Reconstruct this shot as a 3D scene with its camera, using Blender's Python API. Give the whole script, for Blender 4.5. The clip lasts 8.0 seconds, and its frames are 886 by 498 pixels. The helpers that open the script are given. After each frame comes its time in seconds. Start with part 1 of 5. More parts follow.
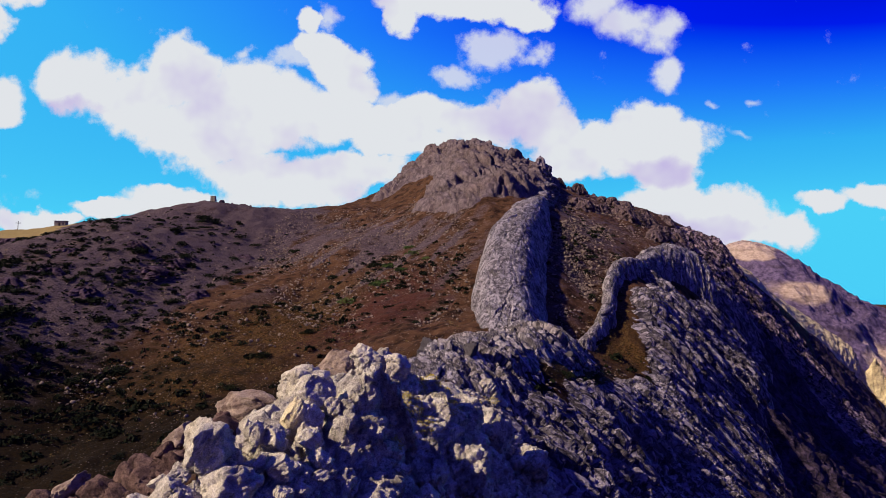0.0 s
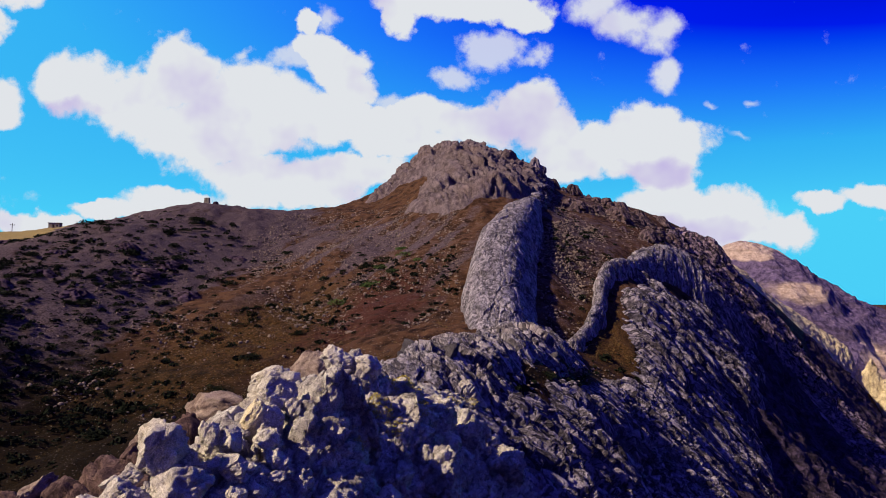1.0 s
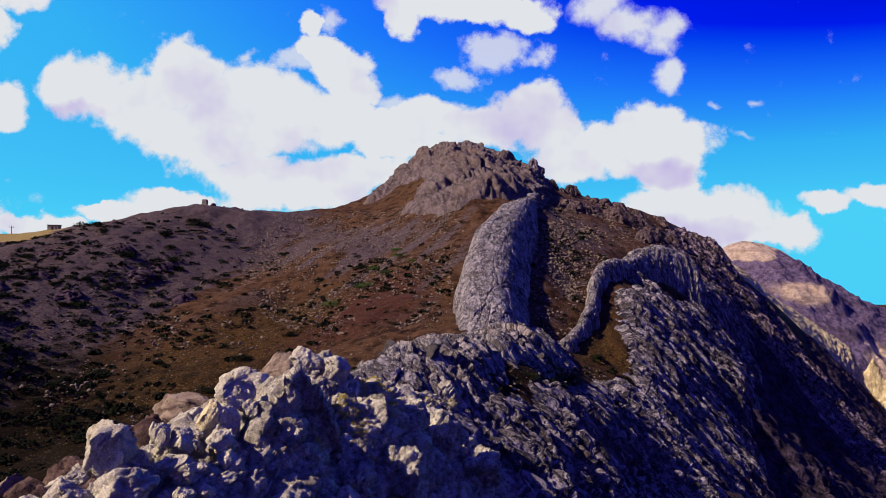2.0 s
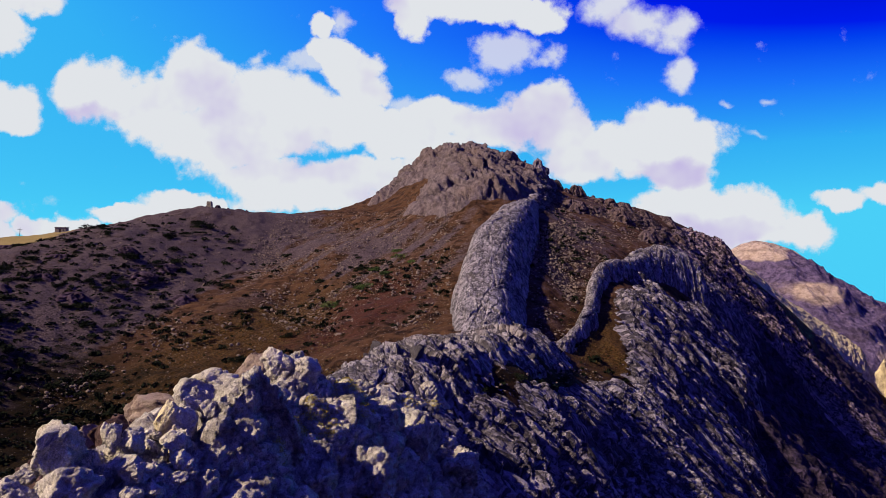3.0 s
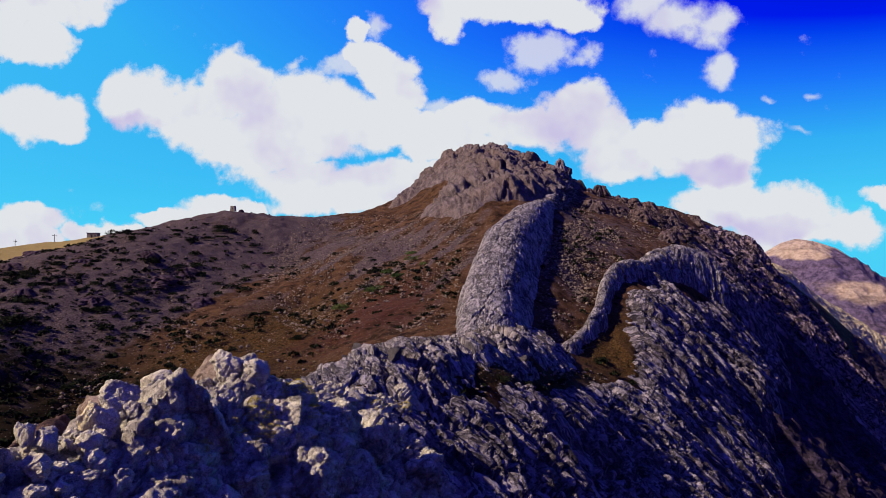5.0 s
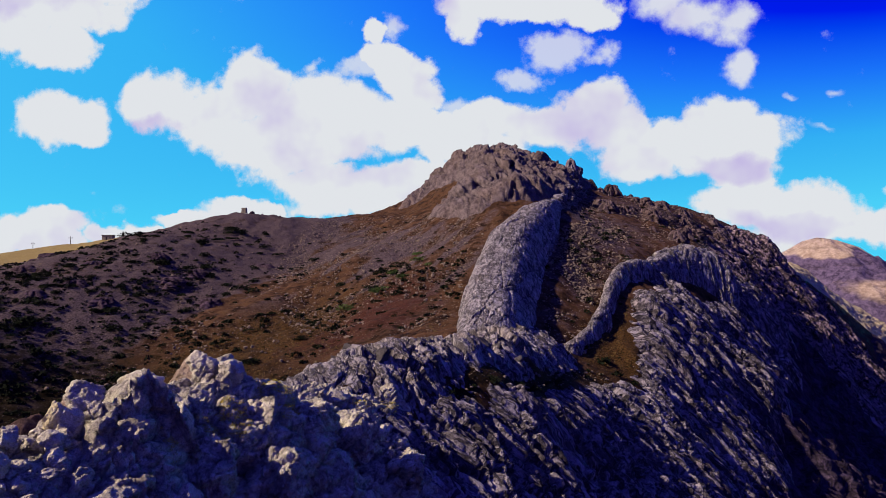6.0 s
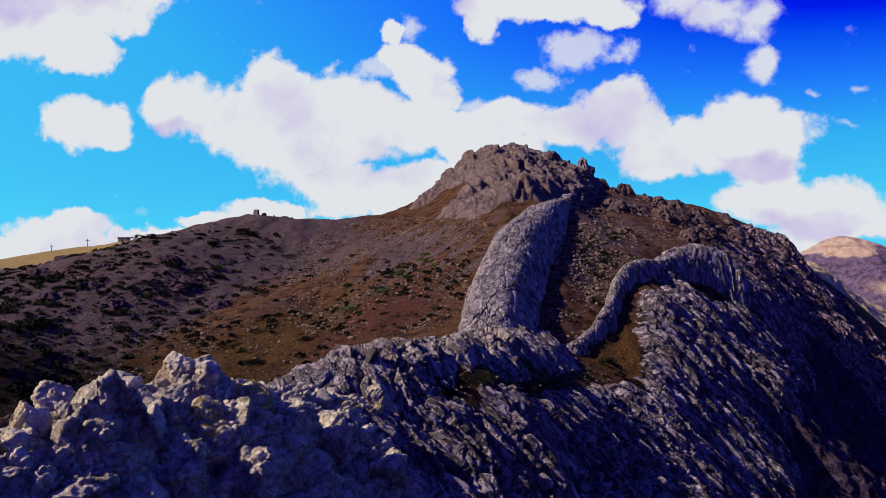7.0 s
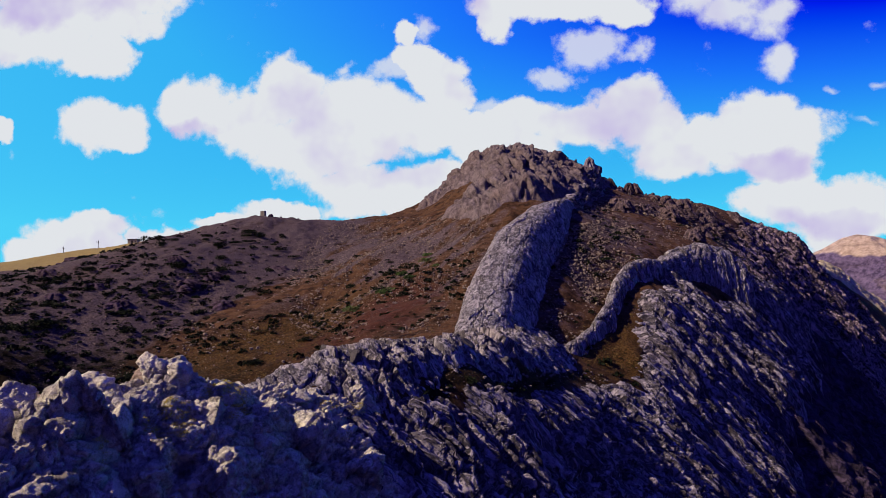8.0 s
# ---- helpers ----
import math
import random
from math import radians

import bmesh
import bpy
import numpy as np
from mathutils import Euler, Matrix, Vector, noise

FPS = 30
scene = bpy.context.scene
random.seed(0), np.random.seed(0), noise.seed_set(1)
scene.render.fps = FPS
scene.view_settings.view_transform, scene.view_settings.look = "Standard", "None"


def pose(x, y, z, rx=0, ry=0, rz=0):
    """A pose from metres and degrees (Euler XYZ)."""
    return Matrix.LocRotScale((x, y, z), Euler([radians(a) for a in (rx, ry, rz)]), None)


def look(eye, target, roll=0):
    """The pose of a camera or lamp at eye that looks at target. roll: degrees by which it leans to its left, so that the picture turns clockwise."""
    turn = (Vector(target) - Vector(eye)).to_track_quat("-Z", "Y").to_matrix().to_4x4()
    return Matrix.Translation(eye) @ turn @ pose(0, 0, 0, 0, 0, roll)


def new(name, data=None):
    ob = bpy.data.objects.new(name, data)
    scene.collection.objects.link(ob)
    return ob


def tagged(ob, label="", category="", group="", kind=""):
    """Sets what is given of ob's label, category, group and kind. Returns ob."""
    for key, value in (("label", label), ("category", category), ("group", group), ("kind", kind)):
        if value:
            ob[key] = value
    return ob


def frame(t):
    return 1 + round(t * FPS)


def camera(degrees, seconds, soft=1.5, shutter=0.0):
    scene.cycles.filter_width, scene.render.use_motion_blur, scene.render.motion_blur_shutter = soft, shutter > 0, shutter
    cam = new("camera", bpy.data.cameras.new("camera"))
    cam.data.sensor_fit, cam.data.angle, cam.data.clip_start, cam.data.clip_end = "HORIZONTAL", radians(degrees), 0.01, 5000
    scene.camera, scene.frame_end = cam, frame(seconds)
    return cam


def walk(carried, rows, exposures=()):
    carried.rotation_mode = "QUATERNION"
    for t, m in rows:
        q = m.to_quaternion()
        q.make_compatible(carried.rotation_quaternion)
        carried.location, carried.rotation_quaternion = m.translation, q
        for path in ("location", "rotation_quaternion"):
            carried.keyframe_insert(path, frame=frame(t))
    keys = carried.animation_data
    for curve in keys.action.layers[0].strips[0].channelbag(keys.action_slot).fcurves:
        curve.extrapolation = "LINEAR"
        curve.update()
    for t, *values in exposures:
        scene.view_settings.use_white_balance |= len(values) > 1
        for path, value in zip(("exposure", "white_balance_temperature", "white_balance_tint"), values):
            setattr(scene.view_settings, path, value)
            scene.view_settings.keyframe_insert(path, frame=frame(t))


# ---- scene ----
cam = camera(65.7, 8.0, soft=0.45)
METRES, EYE, TILT, LEAN, TURN = 24.0, 100.0, 0.0, -0.8, 0.0
ROWS = [
    (0.0, 0.0, 0.0, 0.0, -0.0, 0.0, 0.0),
    (0.5, 0.0388, -0.004, 0.0006, -0.04, 0.05, 0.05),
    (1.0, 0.0834, -0.0073, 0.0008, -0.08, 0.09, 0.11),
    (1.5, 0.1323, -0.0095, 0.0011, 0.04, 0.13, 0.18),
    (3.0, 0.3059, -0.0165, 0.001, 1.13, 0.25, 0.45),
    (3.5, 0.3709, -0.0186, 0.0015, 1.96, 0.29, 0.6),
    (4.0, 0.4374, -0.0195, 0.0015, 2.64, 0.34, 0.72),
    (4.5, 0.5077, -0.0199, 0.0015, 3.39, 0.38, 0.83),
    (6.0, 0.7162, -0.0194, 0.0014, 5.67, 0.47, 1.19),
    (6.5, 0.7864, -0.0175, 0.0013, 6.39, 0.5, 1.32),
    (7.0, 0.8568, -0.015, 0.0012, 7.25, 0.53, 1.46),
    (7.5, 0.9279, -0.0118, 0.0008, 7.94, 0.56, 1.57),
    (8.0, 0.9992, -0.008, -0.0001, 8.44, 0.58, 1.66),
]
walk(cam, [(t, pose(0, 0, EYE, TILT, LEAN, TURN) @ pose(METRES * x, METRES * y, METRES * z, 90 + pitch, roll, yaw)) for t, x, y, z, yaw, pitch, roll in ROWS],
     exposures=[(0.0, 0.87, 6000, 48), (8.0, 0.87, 6000, 48)])

# ---- world, sun, exposure ----
world = bpy.data.worlds.new("world")
scene.world = world
world.use_nodes = True
SUN_TO = Vector((-0.74, -0.31, 0.60)).normalized()      # towards the sun


def sky_clouds(nt):
    """The sky: Nishita blue with bright cumulus heaps laid out as ellipses on the sky ahead."""
    N, L = nt.nodes, nt.links
    N.clear()
    out, bg = N.new("ShaderNodeOutputWorld"), N.new("ShaderNodeBackground")
    sky = N.new("ShaderNodeTexSky")
    sky.sky_type, sky.sun_disc = "NISHITA", False
    sky.sun_elevation = math.asin(SUN_TO.z)
    sky.sun_rotation = math.atan2(SUN_TO.x, SUN_TO.y)
    sky.altitude, sky.dust_density, sky.ozone_density = 2200, 0.2, 3.0
    # the sky's brightness, graded from deep to pale blue
    lum = N.new("ShaderNodeRGBToBW")
    L.new(sky.outputs[0], lum.inputs[0])
    sat = N.new("ShaderNodeValToRGB")
    e = sat.color_ramp.elements
    while len(e) < len(BLUES):
        e.new(0.5)
    for el, (p, col) in zip(e, BLUES):
        el.position, el.color = p, (*col, 1)
    scaled = N.new("ShaderNodeMath")
    scaled.operation, scaled.inputs[1].default_value, scaled.inputs[2].default_value = "MULTIPLY_ADD", SKY_VALUE, SKY_BASE
    L.new(lum.outputs[0], scaled.inputs[0])
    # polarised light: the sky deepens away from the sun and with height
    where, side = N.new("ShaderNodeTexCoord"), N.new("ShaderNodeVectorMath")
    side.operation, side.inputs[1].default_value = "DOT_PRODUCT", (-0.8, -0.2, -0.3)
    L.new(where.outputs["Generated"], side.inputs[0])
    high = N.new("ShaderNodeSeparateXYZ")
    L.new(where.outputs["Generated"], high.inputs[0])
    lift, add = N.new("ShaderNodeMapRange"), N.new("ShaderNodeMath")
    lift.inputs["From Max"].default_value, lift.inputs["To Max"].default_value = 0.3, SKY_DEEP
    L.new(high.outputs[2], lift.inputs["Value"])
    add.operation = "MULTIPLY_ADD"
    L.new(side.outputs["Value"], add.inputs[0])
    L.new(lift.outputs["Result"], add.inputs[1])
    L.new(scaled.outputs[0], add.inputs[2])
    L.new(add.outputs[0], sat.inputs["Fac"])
    gain = N.new("ShaderNodeVectorMath")
    gain.operation = "SCALE"
    zenith = N.new("ShaderNodeMapRange")
    zenith.interpolation_type = "SMOOTHSTEP"
    for key, v in (("From Min", 0.36), ("From Max", 0.85), ("To Min", 0.0), ("To Max", 1.0)):
        zenith.inputs[key].default_value = v
    L.new(high.outputs[2], zenith.inputs["Value"])
    veil = N.new("ShaderNodeMix")
    veil.data_type = "RGBA"
    veil.inputs["B"].default_value = (*ZENITH, 1)
    L.new(zenith.outputs["Result"], veil.inputs["Factor"])
    L.new(sat.outputs[0], veil.inputs["A"])
    # the clear half of the sky, behind the cloud bank
    clear = N.new("ShaderNodeMapRange")
    clear.interpolation_type = "SMOOTHSTEP"
    for key, v in (("From Min", 0.35), ("From Max", -0.25), ("To Min", 0.0), ("To Max", 1.0)):
        clear.inputs[key].default_value = v
    L.new(high.outputs[1], clear.inputs["Value"])
    rear = N.new("ShaderNodeMix")
    rear.data_type = "RGBA"
    rear.inputs["B"].default_value = (*CLEAR, 1)
    L.new(clear.outputs["Result"], rear.inputs["Factor"])
    L.new(veil.outputs["Result"], rear.inputs["A"])
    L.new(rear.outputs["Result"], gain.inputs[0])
    gain.inputs["Scale"].default_value = 1 / SKY_STRENGTH
    tc, sep = N.new("ShaderNodeTexCoord"), N.new("ShaderNodeSeparateXYZ")
    L.new(tc.outputs["Generated"], sep.inputs[0])

    def calc(op, a, b=None, c=None):
        n = N.new("ShaderNodeMath")
        n.operation = op
        for i, v in enumerate((a, b, c)):
            if v is None:
                continue
            if isinstance(v, (int, float)):
                n.inputs[i].default_value = v
            else:
                L.new(v, n.inputs[i])
        return n.outputs[0]

    ahead = calc("MAXIMUM", sep.outputs[1], 0.15)
    uv = N.new("ShaderNodeCombineXYZ")
    L.new(calc("DIVIDE", sep.outputs[0], ahead), uv.inputs[0])
    L.new(calc("DIVIDE", sep.outputs[2], ahead), uv.inputs[1])

    def fbm(scale, detail, rough, seed=0.0):
        n = N.new("ShaderNodeTexNoise")
        n.inputs["Scale"].default_value, n.inputs["Detail"].default_value, n.inputs["Roughness"].default_value = scale, detail, rough
        m = N.new("ShaderNodeVectorMath")
        m.inputs[1].default_value = (seed, seed * 1.7, seed * 0.3)
        L.new(uv.outputs[0], m.inputs[0])
        L.new(m.outputs[0], n.inputs["Vector"])
        return n

    # ragged edges: the ellipses are looked up through a turbulent offset
    wob = fbm(9.0, 6, 0.57, 3.1)
    off = N.new("ShaderNodeVectorMath")
    off.operation = "MULTIPLY_ADD"
    off.inputs[1].default_value = (0.085, 0.085, 0)
    L.new(wob.outputs["Color"], off.inputs[0])
    L.new(uv.outputs[0], off.inputs[2])

    def heap(*blobs):
        """One cloud: ellipses (u, v, half width, half height) in tangents of the view ahead."""
        total = None
        for u, v, a, b in blobs:
            m = N.new("ShaderNodeMapping")
            m.vector_type = "TEXTURE"
            m.inputs["Location"].default_value = (u + 0.0425, v + 0.0425, 0)
            m.inputs["Scale"].default_value = (a * 1.52, b * 1.52, 50)
            g = N.new("ShaderNodeTexGradient")
            g.gradient_type = "SPHERICAL"
            L.new(off.outputs[0], m.inputs["Vector"])
            L.new(m.outputs[0], g.inputs["Vector"])
            total = g.outputs["Fac"] if total is None else calc("SMOOTH_MAX", total, g.outputs["Fac"], 0.12)
        return total

    parts = [
        heap((-0.530, 0.235, 0.064, 0.043), (-0.451, 0.208, 0.074, 0.049), (-0.382, 0.256, 0.059, 0.049), (-0.303, 0.222, 0.078, 0.054), (-0.364, 0.164, 0.074, 0.045), (-0.245, 0.194, 0.078, 0.049)),
        heap((-0.164, 0.277, 0.045, 0.025), (-0.145, 0.241, 0.040, 0.033), (-0.187, 0.186, 0.070, 0.033), (-0.109, 0.187, 0.049, 0.026), (-0.294, 0.169, 0.074, 0.040)),
        heap((-0.695, 0.223, 0.064, 0.038), (-0.661, 0.192, 0.045, 0.028), (-0.867, 0.216, 0.020, 0.016)),
        heap((-0.722, 0.416, 0.169, 0.040), (-0.683, 0.333, 0.043, 0.041), (-0.843, 0.374, 0.082, 0.049)),
        heap((-0.756, 0.033, 0.078, 0.035), (-0.711, 0.050, 0.049, 0.023), (-0.411, 0.072, 0.035, 0.018), (-0.496, 0.060, 0.045, 0.012), (-0.614, 0.036, 0.041, 0.010)),
        heap((-0.277, 0.106, 0.059, 0.033), (-0.186, 0.098, 0.078, 0.035), (-0.112, 0.117, 0.062, 0.025), (-0.235, 0.075, 0.099, 0.023)),
        heap((-0.039, 0.194, 0.054, 0.028), (-0.055, 0.159, 0.070, 0.026), (0.117, 0.212, 0.049, 0.038), (0.052, 0.185, 0.062, 0.028), (0.155, 0.174, 0.049, 0.043), (0.176, 0.129, 0.058, 0.033)),
        heap((0.225, 0.160, 0.051, 0.030), (0.297, 0.189, 0.041, 0.035), (0.279, 0.153, 0.095, 0.040), (0.336, 0.153, 0.041, 0.040), (0.324, 0.112, 0.049, 0.026)),
        heap((0.325, 0.063, 0.059, 0.035), (0.415, 0.059, 0.074, 0.031), (0.481, 0.031, 0.059, 0.031), (0.391, 0.020, 0.058, 0.025), (0.563, 0.082, 0.035, 0.015), (0.637, 0.091, 0.049, 0.021)),
        heap((0.033, 0.360, 0.124, 0.025), (-0.060, 0.336, 0.026, 0.030), (0.120, 0.346, 0.037, 0.021)),
            heap((-0.413, 0.069, 0.049, 0.020), (-0.483, 0.056, 0.051, 0.016), (-0.371, 0.072, 0.030, 0.018), (-0.610, 0.033, 0.054, 0.021), (-0.557, 0.040, 0.033, 0.010)),
            heap((-0.695, 0.214, 0.072, 0.043), (-0.762, 0.363, 0.070, 0.043), (-0.639, 0.377, 0.062, 0.031), (-0.723, 0.317, 0.049, 0.025)),
            heap((-0.817, 0.013, 0.054, 0.028), (-0.727, 0.018, 0.066, 0.025), (-0.208, 0.322, 0.018, 0.016), (-0.186, 0.287, 0.038, 0.021), (-0.167, 0.252, 0.033, 0.025)),
    ]
    soft = heap((0.223, 0.356, 0.043, 0.028), (0.264, 0.329, 0.040, 0.030), (0.310, 0.318, 0.030, 0.031), (0.323, 0.260, 0.021, 0.021))
    thin = [
        heap((0.067, 0.299, 0.059, 0.025), (0.133, 0.289, 0.035, 0.016), (0.026, 0.255, 0.031, 0.023)),
        heap((-0.185, 0.321, 0.023, 0.021), (-0.221, 0.273, 0.038, 0.025), (-0.287, 0.284, 0.020, 0.012), (-0.089, 0.212, 0.033, 0.023)),
    ]
    shade = heap((-0.782, 0.421, 0.156, 0.046), (0.314, 0.117, 0.062, 0.025), (0.407, 0.037, 0.091, 0.028), (-0.550, 0.192, 0.049, 0.025))
    body = parts[0]
    for p in parts[1:]:
        body = calc("MAXIMUM", body, p)
    wisp = thin[0]
    for p in thin[1:]:
        wisp = calc("MAXIMUM", wisp, p)
    fine = fbm(22.0, 7, 0.62, 7.7)
    body = calc("ADD", body, calc("MULTIPLY", calc("SUBTRACT", fine.outputs["Fac"], 0.5), 0.8))
    wisp = calc("ADD", wisp, calc("MULTIPLY", calc("SUBTRACT", fine.outputs["Fac"], 0.53), 1.9))

    def smooth(v, lo, hi):
        r = N.new("ShaderNodeMapRange")
        r.interpolation_type = "SMOOTHSTEP"
        r.inputs["From Min"].default_value, r.inputs["From Max"].default_value = lo, hi
        L.new(v, r.inputs["Value"])
        return r.outputs["Result"]

    soft = calc("ADD", soft, calc("MULTIPLY", calc("SUBTRACT", fine.outputs["Fac"], 0.5), 1.1))
    body_cover = calc("MAXIMUM", smooth(body, 0.19, 0.42), calc("MULTIPLY", smooth(soft, 0.2, 0.72), 0.9))
    streak = calc("ADD", heap((0.437, 0.222, 0.015, 0.007), (0.381, 0.220, 0.010, 0.007), (0.422, 0.172, 0.021, 0.007)), calc("MULTIPLY", calc("SUBTRACT", fine.outputs["Fac"], 0.55), 1.5))
    body_cover = calc("MAXIMUM", body_cover, calc("MULTIPLY", smooth(streak, 0.15, 0.9), 0.6))
    cover = calc("MAXIMUM", body_cover, calc("MULTIPLY", smooth(wisp, 0.22, 0.75), 0.75))
    # grey-violet bellies inside the heaps
    belly = fbm(5.0, 4, 0.55, 12.3)
    tone = N.new("ShaderNodeValToRGB")
    tone.color_ramp.elements[0].position, tone.color_ramp.elements[1].position = 0.24, 0.41
    tone.color_ramp.elements[0].color, tone.color_ramp.elements[1].color = (*CLOUD_DARK, 1), (*CLOUD_LIT, 1)
    L.new(calc("SUBTRACT", belly.outputs["Fac"], calc("MULTIPLY", smooth(shade, 0.1, 0.7), 0.22)), tone.inputs["Fac"])
    mix = N.new("ShaderNodeMix")
    mix.data_type = "RGBA"
    L.new(cover, mix.inputs["Factor"])
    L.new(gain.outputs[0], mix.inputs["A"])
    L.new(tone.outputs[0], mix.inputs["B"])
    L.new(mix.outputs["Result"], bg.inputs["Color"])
    bg.inputs["Strength"].default_value = SKY_STRENGTH
    L.new(bg.outputs[0], out.inputs[0])


SKY_VALUE, SKY_BASE, SKY_STRENGTH, SKY_DEEP = 0.10, 0.222, 0.10, 0.52
BLUES = ((0.0, (0.0, 0.002, 0.22)), (0.16, (0.0, 0.009, 0.36)), (0.30, (0.0, 0.10, 0.41)), (0.5, (0.0, 0.25, 0.39)), (0.85, (0.010, 0.36, 0.40)))
ZENITH, CLEAR = (0.022, 0.035, 0.255), (0.022, 0.034, 0.255)
CLOUD_LIT, CLOUD_DARK = (3.65, 4.5, 3.45), (2.75, 2.9, 3.3)
sky_clouds(world.node_tree)

sun = new("sun", bpy.data.lights.new("sun", "SUN"))
sun.data.energy, sun.data.angle, sun.data.color = 4.5, radians(1.2), (1.0, 0.98, 0.47)
sun.matrix_world = look(SUN_TO * 400, (0, 0, 0))


# ---- number fields ----
def rnd(ix, iy, seed):
    """Repeatable random numbers 0..1 for whole-number cells."""
    h = (ix.astype(np.int64) * 374761393 + iy.astype(np.int64) * 668265263 + seed * 2147483647) & 0xFFFFFFFF
    h = ((h ^ (h >> 13)) * 1274126177) & 0xFFFFFFFF
    h = ((h ^ (h >> 16)) * 2246822519) & 0xFFFFFFFF
    return ((h ^ (h >> 15)) & 0xFFFFFF) / float(0x1000000)


def waves(x, y, seed=0):
    """Gradient noise, about -1..1."""
    ix, iy = np.floor(x), np.floor(y)
    fx, fy = x - ix, y - iy
    sx, sy = fx * fx * fx * (fx * (fx * 6 - 15) + 10), fy * fy * fy * (fy * (fy * 6 - 15) + 10)

    def corner(dx, dy):
        a = rnd(ix + dx, iy + dy, seed) * 2 * math.pi
        return np.cos(a) * (fx - dx) + np.sin(a) * (fy - dy)
    a = corner(0, 0) * (1 - sx) + corner(1, 0) * sx
    b = corner(0, 1) * (1 - sx) + corner(1, 1) * sx
    return 1.5 * (a * (1 - sy) + b * sy)


def layers(x, y, octaves=4, gain=0.5, seed=0):
    total, amp = 0, 1.0
    for i in range(octaves):
        total = total + amp * waves(x * 2 ** i + 17.3 * i, y * 2 ** i - 9.1 * i, seed + i)
        amp *= gain
    return total


def cells(x, y, seed=0):
    """Cell noise: distance to the nearest seed point, gap to the second, the cell's own number and the offset from its middle."""
    ix, iy = np.floor(x), np.floor(y)
    f1, f2, own = np.full(x.shape, 9.0), np.full(x.shape, 9.0), np.zeros(x.shape)
    ox, oy = np.zeros(x.shape), np.zeros(x.shape)
    for dx in (-1, 0, 1):
        for dy in (-1, 0, 1):
            cx, cy = ix + dx, iy + dy
            ex, ey = x - cx - rnd(cx, cy, seed), y - cy - rnd(cx, cy, seed + 5)
            d = np.hypot(ex, ey)
            near = d < f1
            f2 = np.where(near, f1, np.minimum(f2, d))
            own = np.where(near, rnd(cx, cy, seed + 9), own)
            ox, oy = np.where(near, ex, ox), np.where(near, ey, oy)
            f1 = np.where(near, d, f1)
    return f1, f2 - f1, own, ox, oy


def step(v, lo, hi):
    t = np.clip((v - lo) / (hi - lo), 0, 1)
    return t * t * (3 - 2 * t)


def inside(x, y, poly):
    """Signed distance in metres to a plan outline, positive inside."""
    best, odd = np.full(x.shape, 1e9), np.zeros(x.shape, bool)
    for (ax, ay), (bx, by) in zip(poly, poly[1:] + poly[:1]):
        t = np.clip(((x - ax) * (bx - ax) + (y - ay) * (by - ay)) / ((bx - ax) ** 2 + (by - ay) ** 2), 0, 1)
        best = np.minimum(best, np.hypot(x - ax - t * (bx - ax), y - ay - t * (by - ay)))
        cross = (ay > y) != (by > y)
        odd ^= cross & (x < (bx - ax) * (y - ay) / ((by - ay) or 1e-9) + ax)
    return np.where(odd, best, -best)


